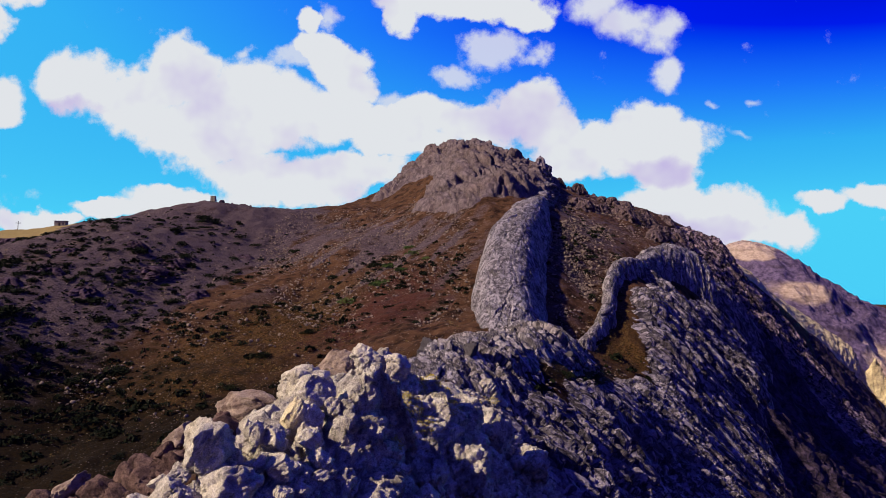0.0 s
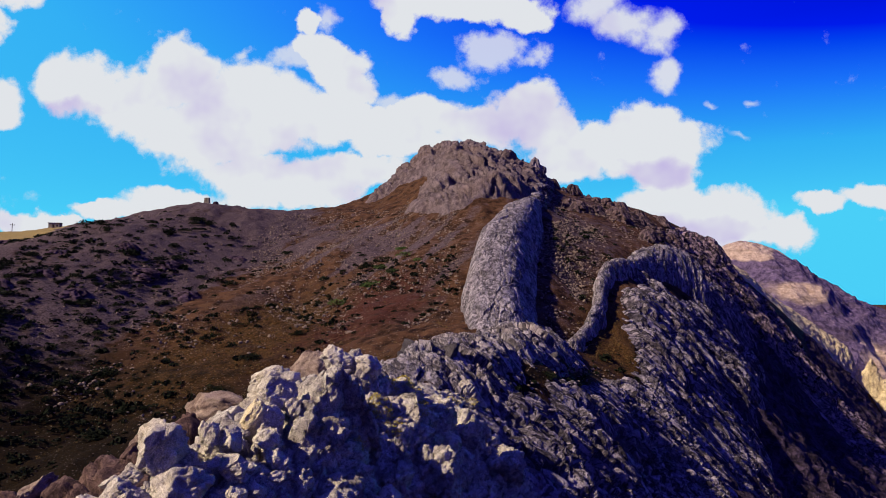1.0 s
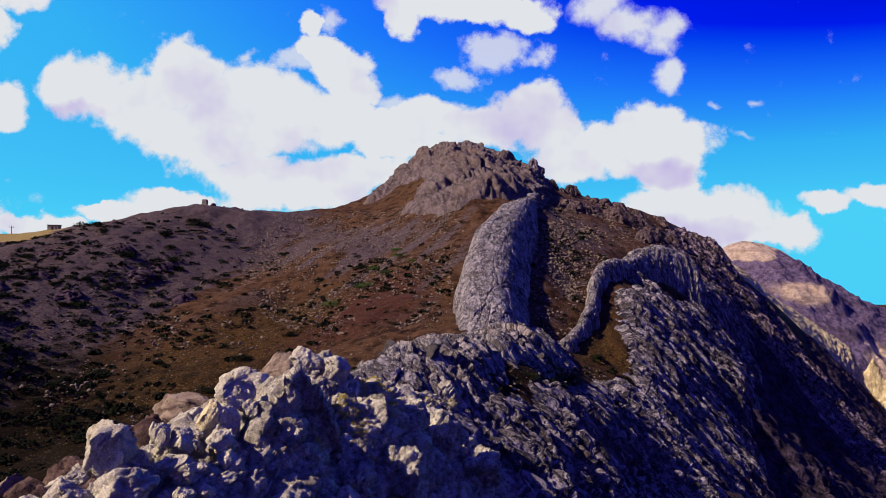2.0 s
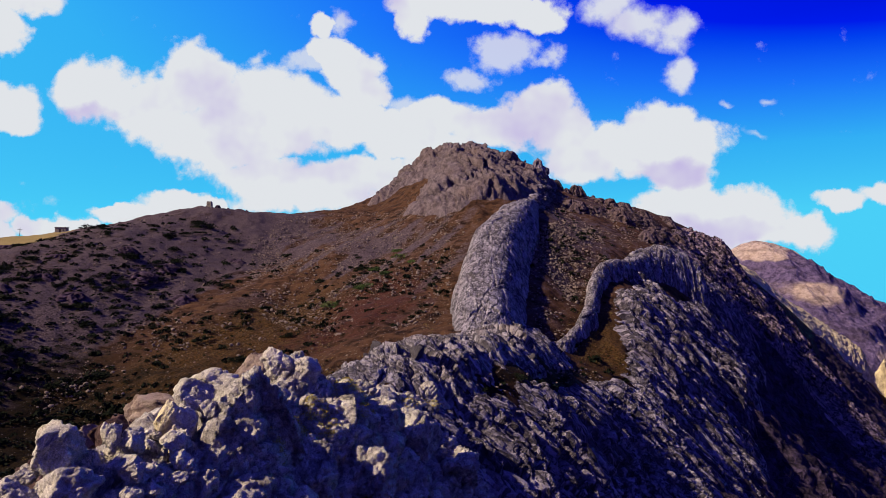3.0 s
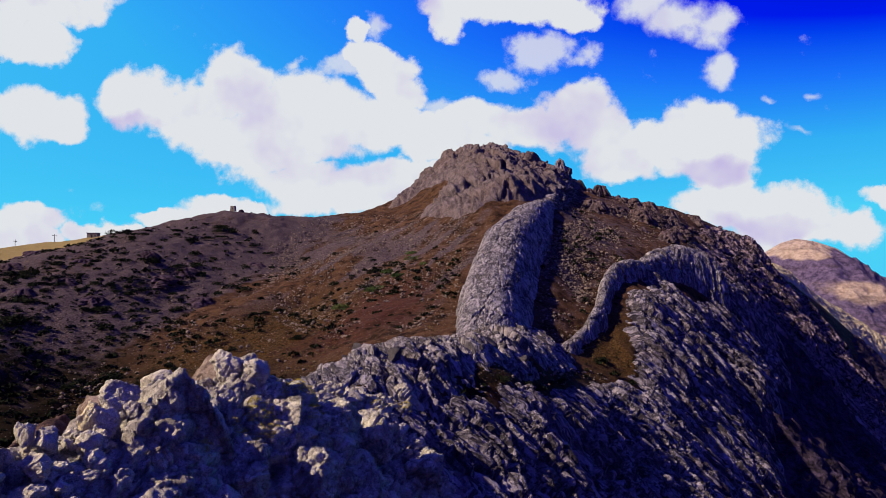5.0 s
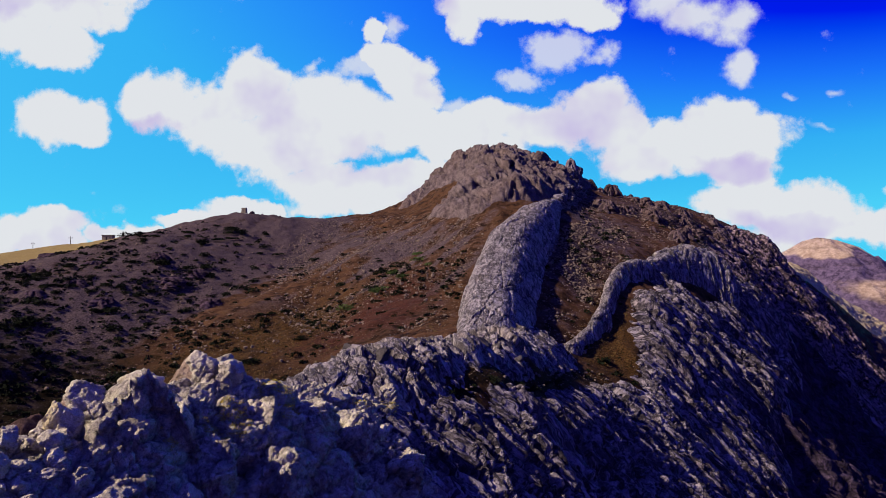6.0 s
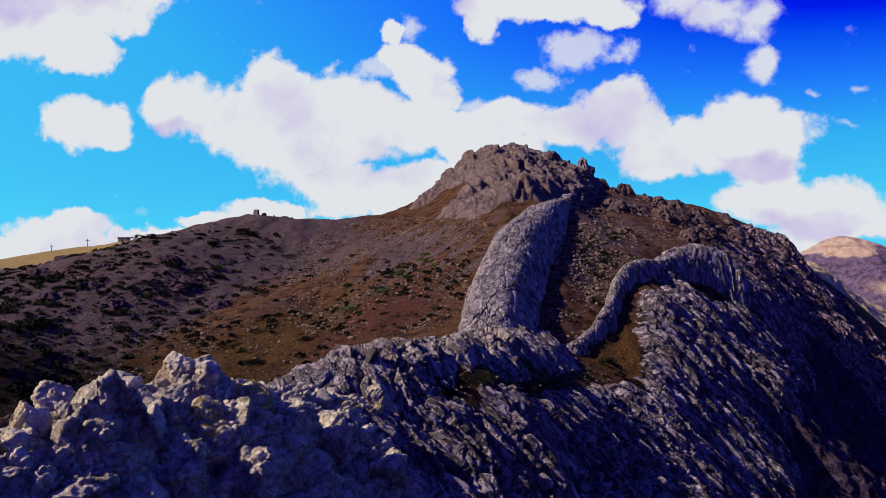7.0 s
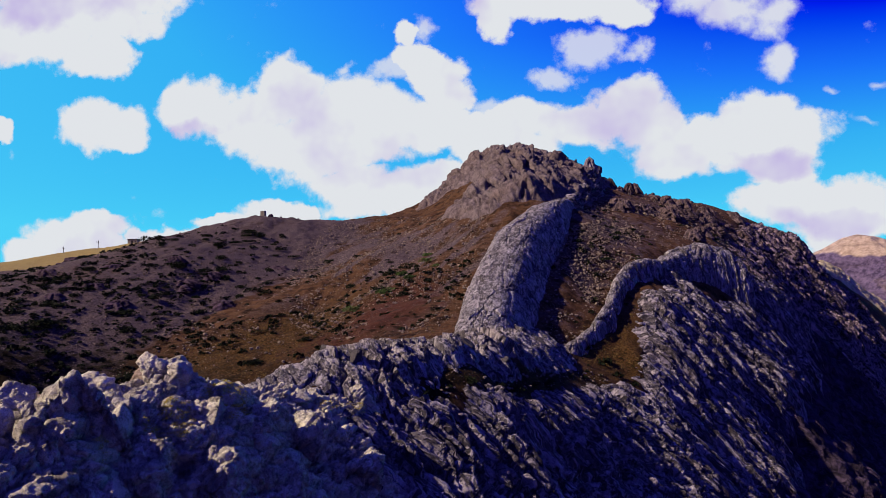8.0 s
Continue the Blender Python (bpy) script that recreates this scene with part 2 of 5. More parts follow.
# ---- landform: ridges, spurs and gullies that carry the surface ----
LANDFORM = [
    # skyline: grass hill, hut shoulder, cairn shoulder, saddle, summit, horn
    [(-420, 335, 66), (-291, 345, 89.5), (-262, 336, 92.8), (-221, 327, 97.6), (-195, 317, 103.6), (-157, 284, 107.2), (-114, 252, 111), (-89, 262, 117.2), (-73, 274, 115.2), (-64, 272, 115.6), (-52, 278, 114.4), (-40, 284, 117.5),
     (-25, 289, 121), (-16.5, 290, 127), (-11, 293, 132.8), (-6, 300, 139.6), (2, 308, 143.8), (10, 314, 144), (24, 320, 142.3), (35, 322, 139), (44, 322, 134), (59, 318, 127), (80, 365, 128), (110, 425, 128), (133, 417, 120.5), (159, 392, 106)],
    # back of the skyline
    [(-300, 480, 40), (-100, 380, 85), (-20, 400, 90), (40, 430, 100), (130, 520, 80), (60, 560, 40), (-150, 560, 10), (260, 620, 20)],
    # west slope, upper, middle and lower
    [(-157, 232, 96), (-140, 222, 99), (-125, 202, 100.5), (-104, 214, 107), (-84, 211, 102), (-85, 191, 98), (-66, 215, 97)],
    [(-130, 160, 93), (-108, 165, 94), (-85, 177, 93), (-69, 152, 81.7), (-65, 167, 84), (-56, 190, 89.5), (-50, 222, 97), (-52, 250, 107)],
    [(-150, 100, 80), (-110, 110, 82), (-84, 122, 82), (-75.5, 139.4, 79.4), (-73, 120, 74.5), (-62, 140, 77)],
    [(-53, 124, 73.5), (-60, 100, 67), (-62, 70, 59), (-60, 30, 48), (-60, -40, 35)],
    # middle spur between the gully and the slab
    [(-46, 125, 76), (-53.5, 165, 85), (-38.6, 188, 91.7), (-28.7, 201, 99.5), (-20, 235, 109), (-8, 262, 119)],
    [(-25, 95, 72), (-22, 120, 78), (-20, 145, 84), (-34, 176, 86.5), (-18, 168, 91), (-11.5, 199, 100), (2.5, 214, 112), (8, 245, 126), (10, 275, 137)],
    [(-8, 105, 80), (-4, 141.6, 86), (5, 150, 90), (2, 172, 97), (9, 194, 106.5), (13, 215, 118), (24, 232, 121)],
    # stony hollow between the slab and the curved rib
    [(28, 142, 82), (31.5, 153, 85.3), (33, 169.5, 92.7), (40, 199.5, 105), (44, 230, 111), (47, 265, 119), (50, 295, 125)],
    [(24.5, 133, 82.8), (25.5, 149, 87.5), (28.5, 171, 97), (34, 194, 105.5), (38.5, 212, 111)],
    [(66, 235, 106), (78, 262, 109), (92, 310, 113), (108, 360, 118)],
    # narrow rock crest from the near crag to the bowl
    [(-30, -40, 60), (-16, -5, 78), (-13, 15, 88), (-9.9, 28, 90.4), (-7, 35.5, 90.6), (-5, 42, 90.4), (-5.4, 47, 90.6), (-7.5, 53, 89.6), (-5, 61, 88), (-2.6, 67.6, 88),
     (1.2, 73.7, 89), (5.3, 79.2, 89.8), (10, 87.4, 88.4), (12.2, 90, 88.8), (17, 104.5, 87.6), (17, 124, 86), (23, 137, 83.5), (28, 140, 81)],
    # west foot of the crest
    [(-34, 20, 70), (-23, 29, 80), (-16, 33, 85.5), (-30, 38, 79), (-20, 43, 84.6), (-14, 49, 86.6), (-18, 60, 80), (-14, 72, 80), (-8, 84, 81.5), (2, 98, 84), (8, 118, 85.5)],
    # red shoulder of the crest
    [(-12.5, 43.5, 88.8), (-16.2, 41, 87.6), (-18.2, 40, 86.5), (-22.7, 39.6, 84.9), (-27, 38.5, 82)],
    # east side of the crest, downwards
    [(-8, 18, 86), (-3.6, 34.3, 90), (-3.4, 37.2, 91.4), (-1.5, 43.5, 88.7), (-1.5, 47, 90), (-2.4, 49, 91), (2, 65.7, 86.3), (5.8, 71, 85.8), (10.4, 76, 84.8), (15.4, 92.8, 85.2), (19, 90, 82)],
    [(-4, 15, 81), (-2, 38.5, 86.9), (2.3, 46.5, 85.7), (3.9, 48.5, 84.2), (3.5, 60.4, 84.4), (7.5, 63.5, 82.5), (11, 75.5, 84.4), (20.9, 83.1, 80.2), (20.9, 90.4, 81.5), (28, 132, 79.5), (36.4, 134, 77)],
    [(0, 10, 72), (4, 35, 78), (5.2, 57.3, 81), (9.5, 65, 79.6), (13.2, 68.2, 79), (19.4, 72.7, 75.4), (33, 106, 73), (36.5, 103.5, 68)],
    [(15, 5, 55), (22, 40, 62), (32, 68, 64), (50, 100, 58), (60.5, 133.4, 55.6)],
    [(40, -10, 25), (55, 40, 34), (75, 85, 32), (90, 125, 34), (120, 170, 30)],
    # the bowl and the cliff beneath the curved rib
    [(34.8, 143.3, 80), (39.5, 138.6, 76.3), (41, 152, 82), (45, 170, 90)],
    [(48.4, 169.4, 90), (46.5, 155, 83), (44, 143, 78), (53.2, 152.6, 76), (53.8, 146.4, 70), (57.6, 140.7, 62)],
    [(54, 187, 94), (64.7, 190, 89), (72.8, 186.5, 76.7), (77.4, 177.4, 72.5), (79, 164.4, 56)],
    [(62, 205, 97), (72.4, 212, 97), (83.6, 221, 92.5), (100, 235, 84), (114, 263, 76), (124.6, 251, 62), (108, 205, 46)],
    [(116, 296, 87.4), (154, 347, 72.5), (162, 329, 60), (163.7, 327, 49), (184, 329, 32), (154, 255, 27)],
    # back rib in the sun, and the gorge
    [(254, 500, 61), (279, 492, 43), (305, 482, 23), (326, 470, 4)],
    [(162, 381, 92), (202, 468, 91), (214, 460, 79.6), (223, 451, 66), (240, 440, 46), (262, 425, 18)],
    [(200, 330, 20), (190, 240, 8), (230, 300, -10), (300, 420, -25), (180, 140, 0), (160, 40, -5), (330, 560, -20), (300, 200, -40), (360, 40, -50)],
    [(256, 543, 70), (330, 640, 20)],
    # land beyond
    [(-420, 120, 50), (-330, -80, 30), (-150, -180, 20), (60, -220, 0), (260, -160, -40), (420, 120, -60), (460, 420, -55), (420, 700, -50), (100, 760, -20), (-300, 720, -20), (-480, 420, 20)],
]


def along(line, gap):
    pts = []
    for a, b in zip(line, line[1:]):
        n = max(1, round(math.dist(a[:2], b[:2]) / gap))
        pts += [tuple(p + (q - p) * i / n for p, q in zip(a, b)) for i in range(n)]
    return pts + [line[-1]]


SPREAD = np.array([p for line in LANDFORM for p in along(line, 14.0)])
SOFT = 2.5


def _kernel(x, y):
    return np.sqrt((x[:, None] - SPREAD[None, :, 0]) ** 2 + (y[:, None] - SPREAD[None, :, 1]) ** 2 + SOFT ** 2)


BASE = float(SPREAD[:, 2].mean())
_k = _kernel(SPREAD[:, 0], SPREAD[:, 1])
_n = len(SPREAD)
_m = np.block([[_k - 0.25 * np.eye(_n), np.ones((_n, 1))], [np.ones((1, _n)), np.zeros((1, 1))]])
WEIGHT = np.linalg.solve(_m, np.append(SPREAD[:, 2] - BASE, 0))


def land(x, y):
    """The smooth height of the land."""
    x, y = np.asarray(x, float), np.asarray(y, float)
    fx, fy, out = x.ravel(), y.ravel(), np.empty(x.size)
    for i in range(0, x.size, 20000):
        out[i:i + 20000] = _kernel(fx[i:i + 20000], fy[i:i + 20000]) @ WEIGHT[:-1] + WEIGHT[-1] + BASE
    far = step(np.hypot(fx - 20, fy - 250), 480, 900)
    return (out * (1 - far) - 260 * far).reshape(x.shape)


def land_over(x0, x1, y0, y1, gap, coarse=0.9):
    """The land's height on a fine grid, read off a coarser one. Returns x, y, z."""
    cx, cy = np.arange(x0, x1 + 2 * coarse, coarse), np.arange(y0, y1 + 2 * coarse, coarse)
    cz = land(*np.meshgrid(cx, cy))
    xs, ys = np.arange(x0, x1, gap), np.arange(y0, y1, gap)
    i, j = ((xs - x0) / coarse).astype(int), ((ys - y0) / coarse).astype(int)
    fx, fy = (xs - x0) / coarse - i, ((ys - y0) / coarse - j)[:, None]
    row0 = cz[j][:, i] * (1 - fx) + cz[j][:, i + 1] * fx
    row1 = cz[j + 1][:, i] * (1 - fx) + cz[j + 1][:, i + 1] * fx
    x, y = np.meshgrid(xs, ys)
    return x, y, row0 * (1 - fy) + row1 * fy


# ---- mesh and material helpers ----
def sheet(name, px, py, pz, keep=None, mats=(), smooth=True):
    """A mesh from a grid of points; keep: which vertices belong to it."""
    r, c = px.shape
    idx = np.arange(r * c).reshape(r, c)
    quads = np.stack([idx[:-1, :-1], idx[:-1, 1:], idx[1:, 1:], idx[1:, :-1]], -1).reshape(-1, 4)
    co = np.stack([px, py, pz], -1).reshape(-1, 3)
    if keep is not None:
        k = keep.ravel()
        quads = quads[k[quads].any(1)]
        used = np.unique(quads)
        back = np.zeros(r * c, int)
        back[used] = np.arange(len(used))
        quads, co = back[quads], co[used]
    else:
        used = np.arange(r * c)
    me = bpy.data.meshes.new(name)
    me.vertices.add(len(co))
    me.vertices.foreach_set("co", co.astype(np.float32).ravel())
    me.loops.add(quads.size)
    me.loops.foreach_set("vertex_index", quads.astype(np.int32).ravel())
    me.polygons.add(len(quads))
    me.polygons.foreach_set("loop_start", np.arange(0, quads.size, 4, dtype=np.int32))
    me.polygons.foreach_set("use_smooth", np.full(len(quads), smooth))
    me.update(calc_edges=True)
    for m in mats:
        me.materials.append(m)
    return me, used


def paint(me, name, values):
    a = me.attributes.new(name, "FLOAT", "POINT")
    a.data.foreach_set("value", np.asarray(values, np.float32).ravel())


class Mat:
    """A small writer of node materials."""

    def __init__(self, name, rough=0.9):
        self.m = bpy.data.materials.new(name)
        self.m.use_nodes = True
        self.N, self.L = self.m.node_tree.nodes, self.m.node_tree.links
        self.bsdf = self.N["Principled BSDF"]
        self.bsdf.inputs["Roughness"].default_value = rough
        self.bsdf.inputs["Specular IOR Level"].default_value = 0.04
        g = self.N.new("ShaderNodeNewGeometry")
        self.pos = g.outputs["Position"]

    def put(self, socket, v):
        if isinstance(v, tuple):
            socket.default_value = (*v, 1) if len(v) == 3 and socket.type == "RGBA" else v
        elif isinstance(v, (int, float)):
            socket.default_value = v
        else:
            self.L.new(v, socket)

    def noise(self, scale, detail=4, rough=0.55, at=None, stretch=None, turn=(0, 0, 0)):
        n = self.N.new("ShaderNodeTexNoise")
        n.inputs["Scale"].default_value, n.inputs["Detail"].default_value, n.inputs["Roughness"].default_value = scale, detail, rough
        self.L.new(self._at(at, stretch, turn), n.inputs["Vector"])
        return n.outputs["Fac"]

    def _at(self, at, stretch, turn):
        v = at or self.pos
        if stretch:
            m = self.N.new("ShaderNodeMapping")
            m.inputs["Scale"].default_value, m.inputs["Rotation"].default_value = stretch, [radians(a) for a in turn]
            self.L.new(v, m.inputs["Vector"])
            v = m.outputs[0]
        return v

    def cell(self, scale, feature="F1", at=None, stretch=None, turn=(0, 0, 0), out="Distance"):
        n = self.N.new("ShaderNodeTexVoronoi")
        n.feature = feature
        n.inputs["Scale"].default_value = scale
        self.L.new(self._at(at, stretch, turn), n.inputs["Vector"])
        return n.outputs[out]

    def warped(self, scale, amount):
        """The place, bent by noise."""
        n, mid, size, add = self.N.new("ShaderNodeTexNoise"), self.N.new("ShaderNodeVectorMath"), self.N.new("ShaderNodeVectorMath"), self.N.new("ShaderNodeVectorMath")
        n.inputs["Scale"].default_value, n.inputs["Detail"].default_value = scale, 5
        mid.operation, size.operation, add.operation = "SUBTRACT", "SCALE", "ADD"
        mid.inputs[1].default_value, size.inputs["Scale"].default_value = (0.5, 0.5, 0.5), amount
        self.L.new(self.pos, n.inputs["Vector"]), self.L.new(n.outputs["Color"], mid.inputs[0]), self.L.new(mid.outputs[0], size.inputs[0])
        self.L.new(size.outputs[0], add.inputs[0]), self.L.new(self.pos, add.inputs[1])
        return add.outputs[0]

    def attr(self, name):
        n = self.N.new("ShaderNodeAttribute")
        n.attribute_name = name
        return n.outputs["Fac"]

    def ramp(self, v, *stops):
        n = self.N.new("ShaderNodeValToRGB")
        e = n.color_ramp.elements
        while len(e) < len(stops):
            e.new(0.5)
        for el, (p, col) in zip(e, stops):
            el.position, el.color = p, (*((col,) * 3 if isinstance(col, (int, float)) else col), 1)
        self.L.new(v, n.inputs["Fac"])
        return n.outputs["Color"]

    def mix(self, f, a, b, mode="MIX"):
        n = self.N.new("ShaderNodeMix")
        n.data_type, n.blend_type = "RGBA", mode
        self.put(n.inputs["Factor"], f), self.put(n.inputs["A"], a), self.put(n.inputs["B"], b)
        return n.outputs["Result"]

    def calc(self, op, a, b=0.0, c=0.0):
        n = self.N.new("ShaderNodeMath")
        n.operation = op
        self.put(n.inputs[0], a), self.put(n.inputs[1], b), self.put(n.inputs[2], c)
        return n.outputs[0]

    def done(self, colour, height=None, depth=0.1, rough=None):
        self.put(self.bsdf.inputs["Base Color"], colour)
        if rough is not None:
            self.put(self.bsdf.inputs["Roughness"], rough)
        if height is not None:
            b = self.N.new("ShaderNodeBump")
            b.inputs["Strength"].default_value, b.inputs["Distance"].default_value = 1.0, depth
            self.L.new(height, b.inputs["Height"])
            self.L.new(b.outputs[0], self.bsdf.inputs["Normal"])
        return self.m


# ---- materials ----
def limestone(name, pale, dark, stain, scale=1.0, pit_dark=0.7, dip=True, joints=1.0, relief=1.0, even=0.11):
    """Weathered limestone: pale and dark zones, ochre stains, black specks painted as the shade of pits, and fissures
    that follow the dip.
    """
    m = Mat(name)
    big, mid, fine = m.noise(0.12 * scale, 5), m.noise(0.8 * scale, 8, 0.68), m.noise(6 * scale, 6, 0.72)
    col = m.mix(m.ramp(mid, (0.49 - even, 0.0), (0.49 + even, 1.0)), dark, pale)
    col = m.mix(m.ramp(big, (0.50, 0.0), (0.66, 0.7)), col, m.mix(fine, stain, col))
    at = m.pos
    if dip:
        c = m.N.new("ShaderNodeCombineXYZ")
        m.L.new(m.attr("across"), c.inputs[0]), m.L.new(m.attr("down"), c.inputs[1])
        at = c.outputs[0]

    def fissures(size, width, detail):
        n = m.noise(size * scale, detail, 0.6, at)
        return m.ramp(m.calc("ABSOLUTE", m.calc("SUBTRACT", n, 0.5)), (0.0, 1.0), (width * 0.4, 0.9), (width, 0.0))

    def breaks(size, width, part):
        edge = m.cell(size * scale, "DISTANCE_TO_EDGE", m.warped(0.9 * scale, 1.1 / scale), (1.0, 0.8, 0.62))
        line = m.ramp(edge, (0.0, 1.0), (width * 0.5, 0.9), (width, 0.0))
        return m.calc("MULTIPLY", line, m.ramp(m.noise(0.6 * scale, 3), (part - 0.06, 0.0), (part + 0.06, 1.0)))
    if dip:
        crack = m.calc("MAXIMUM", fissures(0.55, 0.028, 5), m.calc("MULTIPLY", fissures(1.7, 0.035, 4), 0.85))
    else:
        crack = m.calc("MAXIMUM", breaks(0.5, 0.015, 0.40), m.calc("MULTIPLY", breaks(1.5, 0.024, 0.46), 0.8))
    # near-black noise specks paint the shade of small pits and clefts
    black = m.noise(1.3 * scale, 10, 0.8, at)
    pit_shade = m.calc("MULTIPLY", m.ramp(black, (0.515, 0.0), (0.56, 1.0)), pit_dark)
    crack = m.calc("MULTIPLY", crack, joints)
    grain = m.noise(17 * scale, 6, 0.75)
    col = m.mix(1.0, col, m.ramp(grain, (0.37, 0.58), (0.5, 1.0), (0.63, 1.3)), "MULTIPLY")
    col = m.mix(m.calc("MAXIMUM", crack, pit_shade), col, (0.007, 0.0055, 0.0075))
    h = m.calc("ADD", m.calc("ADD", mid, m.calc("MULTIPLY", fine, 0.35)), m.calc("MULTIPLY", grain, 0.10))
    h = m.calc("SUBTRACT", h, m.calc("MULTIPLY", crack, 0.5))
    return m.done(col, h, 0.5 * relief / scale)


LIME = limestone("limestone", (0.31, 0.265, 0.335), (0.11, 0.09, 0.13), (0.15, 0.105, 0.11), 0.75, 0.6, True, 0.9)
LIME_TOOTH = limestone("limestone_tooth", (0.14, 0.095, 0.11), (0.05, 0.033, 0.042), (0.10, 0.058, 0.055), 0.5, 0.6, False, 0.4)
LIME_HORN = limestone("limestone_horn", (0.25, 0.205, 0.275), (0.10, 0.078, 0.115), (0.17, 0.125, 0.125), 0.7, 0.5, False, 0.3)
# shade on the east flank is put into this dark purple colour
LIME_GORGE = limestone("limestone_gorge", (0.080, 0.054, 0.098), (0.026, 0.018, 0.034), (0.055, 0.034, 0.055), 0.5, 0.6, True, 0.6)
LIME_FAR = limestone("limestone_far", (0.15, 0.112, 0.13), (0.06, 0.043, 0.055), (0.11, 0.07, 0.066), 0.4, 0.35, False, 0.4, 0.7, 0.14)
# the violet tint of the face's shade is part of this colour
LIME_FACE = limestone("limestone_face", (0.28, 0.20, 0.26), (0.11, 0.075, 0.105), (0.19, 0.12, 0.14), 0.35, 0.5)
LIME_PURPLE = limestone("limestone_purple", (0.085, 0.052, 0.085), (0.03, 0.018, 0.03), (0.06, 0.035, 0.04), 0.8, 0.5, False, 0.4)
# lit version of the limestone: sunshine on the back rib is in the colour
LIME_SUN = limestone("limestone_sunlit", (0.58, 0.47, 0.31), (0.26, 0.195, 0.14), (0.44, 0.33, 0.2), 0.3, 0.3, False, 0.3)
LIME_SLAB = limestone("limestone_slab", (0.33, 0.29, 0.345), (0.18, 0.15, 0.19), (0.25, 0.19, 0.19), 0.7, 0.45, True, 0.8)
LIME_NEAR = limestone("limestone_near", (0.56, 0.50, 0.46), (0.24, 0.20, 0.21), (0.52, 0.43, 0.24), 0.9, 0.5, False, 0.22, 1.2, 0.13)
BLOCK = limestone("limestone_block", (0.60, 0.53, 0.48), (0.29, 0.245, 0.235), (0.50, 0.41, 0.26), 0.9, 0.3, False, 0.2, 0.8, 0.2)
# brighter copy of the block stone, with the sunlight in its cream colour
BLOCK_LIT = limestone("limestone_block_lit", (0.68, 0.58, 0.42), (0.50, 0.40, 0.29), (0.58, 0.46, 0.27), 1.3, 0.15, False, 0.15)
# reddish rock; its tone is darkened to stand for the flank's shadow
LIME_RED = limestone("limestone_red_shaded", (0.15, 0.09, 0.085), (0.05, 0.028, 0.028), (0.10, 0.05, 0.038), 0.9, 0.4, False, 0.25)
BLOCK_RED = limestone("limestone_red", (0.31, 0.23, 0.205), (0.14, 0.092, 0.085), (0.23, 0.135, 0.10), 1.3, 0.25, False, 0.2)


def soil():
    m = Mat("mountain_soil")
    big, mid, fine = m.noise(0.035, 5), m.noise(0.35, 6, 0.6), m.noise(2.6, 5, 0.7)
    earth = m.mix(m.ramp(mid, (0.35, 0.0), (0.65, 1.0)), (0.012, 0.0054, 0.0036), (0.080, 0.038, 0.021))
    straw = m.mix(m.ramp(fine, (0.40, 0.0), (0.60, 1.0)), (0.011, 0.0056, 0.0022), (0.066, 0.032, 0.011))
    scree = m.mix(m.ramp(fine, (0.40, 0.0), (0.60, 1.0)), (0.020, 0.0125, 0.0165), (0.090, 0.062, 0.072))
    red = m.mix(m.ramp(fine, (0.40, 0.0), (0.60, 1.0)), (0.028, 0.009, 0.0068), (0.056, 0.020, 0.0145))

    def mask(name, soft=0.35):
        return m.ramp(m.calc("ADD", m.attr(name), m.calc("MULTIPLY", m.calc("SUBTRACT", mid, 0.5), 1.7)), (0.5 - soft / 2, 0.0), (0.5 + soft / 2, 1.0))
    col = m.mix(mask("scree"), earth, scree)
    col = m.mix(mask("straw"), col, straw)
    col = m.mix(mask("red"), col, red)
    col = m.mix(mask("dark_soil", 0.5), col, m.mix(m.ramp(fine, (0.40, 0.0), (0.60, 1.0)), (0.004, 0.0024, 0.0015), (0.012, 0.0066, 0.003)))
    col = m.mix(mask("gold"), col, m.mix(mid, (0.13, 0.092, 0.04), (0.20, 0.145, 0.065)))
    speck = m.cell(1.6, "F1")
    pebbles = m.calc("MULTIPLY", m.ramp(speck, (0.13, 1.0), (0.2, 0.0)), m.ramp(big, (0.4, 0.2), (0.6, 0.9)))
    col = m.mix(m.calc("MULTIPLY", pebbles, 0.8), col, (0.20, 0.165, 0.15))
    h = m.calc("ADD", fine, m.calc("MULTIPLY", pebbles, 0.7))
    return m.done(col, h, 0.3)


SOIL = soil()


def leafy(name, a, b):
    m = Mat(name, 0.8)
    info = m.N.new("ShaderNodeObjectInfo")
    col = m.mix(info.outputs["Random"], a, b)
    return m.done(m.mix(m.noise(3.0), col, m.mix(0.2, col, (0.02, 0.03, 0.01))))


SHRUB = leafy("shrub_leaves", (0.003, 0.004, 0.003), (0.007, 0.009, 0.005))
SHRUB_GREEN = leafy("shrub_green", (0.03, 0.055, 0.015), (0.05, 0.075, 0.02))


def spot(x, y, cx, cy, rx, ry, turn=0):
    c, s = math.cos(radians(turn)), math.sin(radians(turn))
    dx, dy = x - cx, y - cy
    return np.exp(-(((dx * c + dy * s) / rx) ** 2 + ((-dx * s + dy * c) / ry) ** 2))


# ---- rock outlines in plan ----
CRAG = [(-11.8, 33), (-12.4, 22), (-10, 8), (6, 14), (16, 40), (20, 52), (13, 64), (5, 68), (-3, 66), (-9, 60), (-12, 55), (-12.2, 46)]
CRAG_WEST = [(-30, 34), (-22, 24), (-12, 22), (-11, 34), (-11.5, 46), (-12, 54), (-17, 55), (-30, 46)]
CREST = [(-6.5, 63), (1, 66), (8, 71), (16, 88), (25, 118), (30, 133), (28, 141), (20, 140), (12, 128), (8, 112), (3, 92), (-2, 80), (-6, 70)]
APRON = [(3, 64), (12, 60), (20, 48), (40, 40), (66, 76), (60, 104), (54, 122), (46, 140), (39.5, 134), (36, 130.5), (30, 130), (22, 112), (15, 86), (8, 72)]
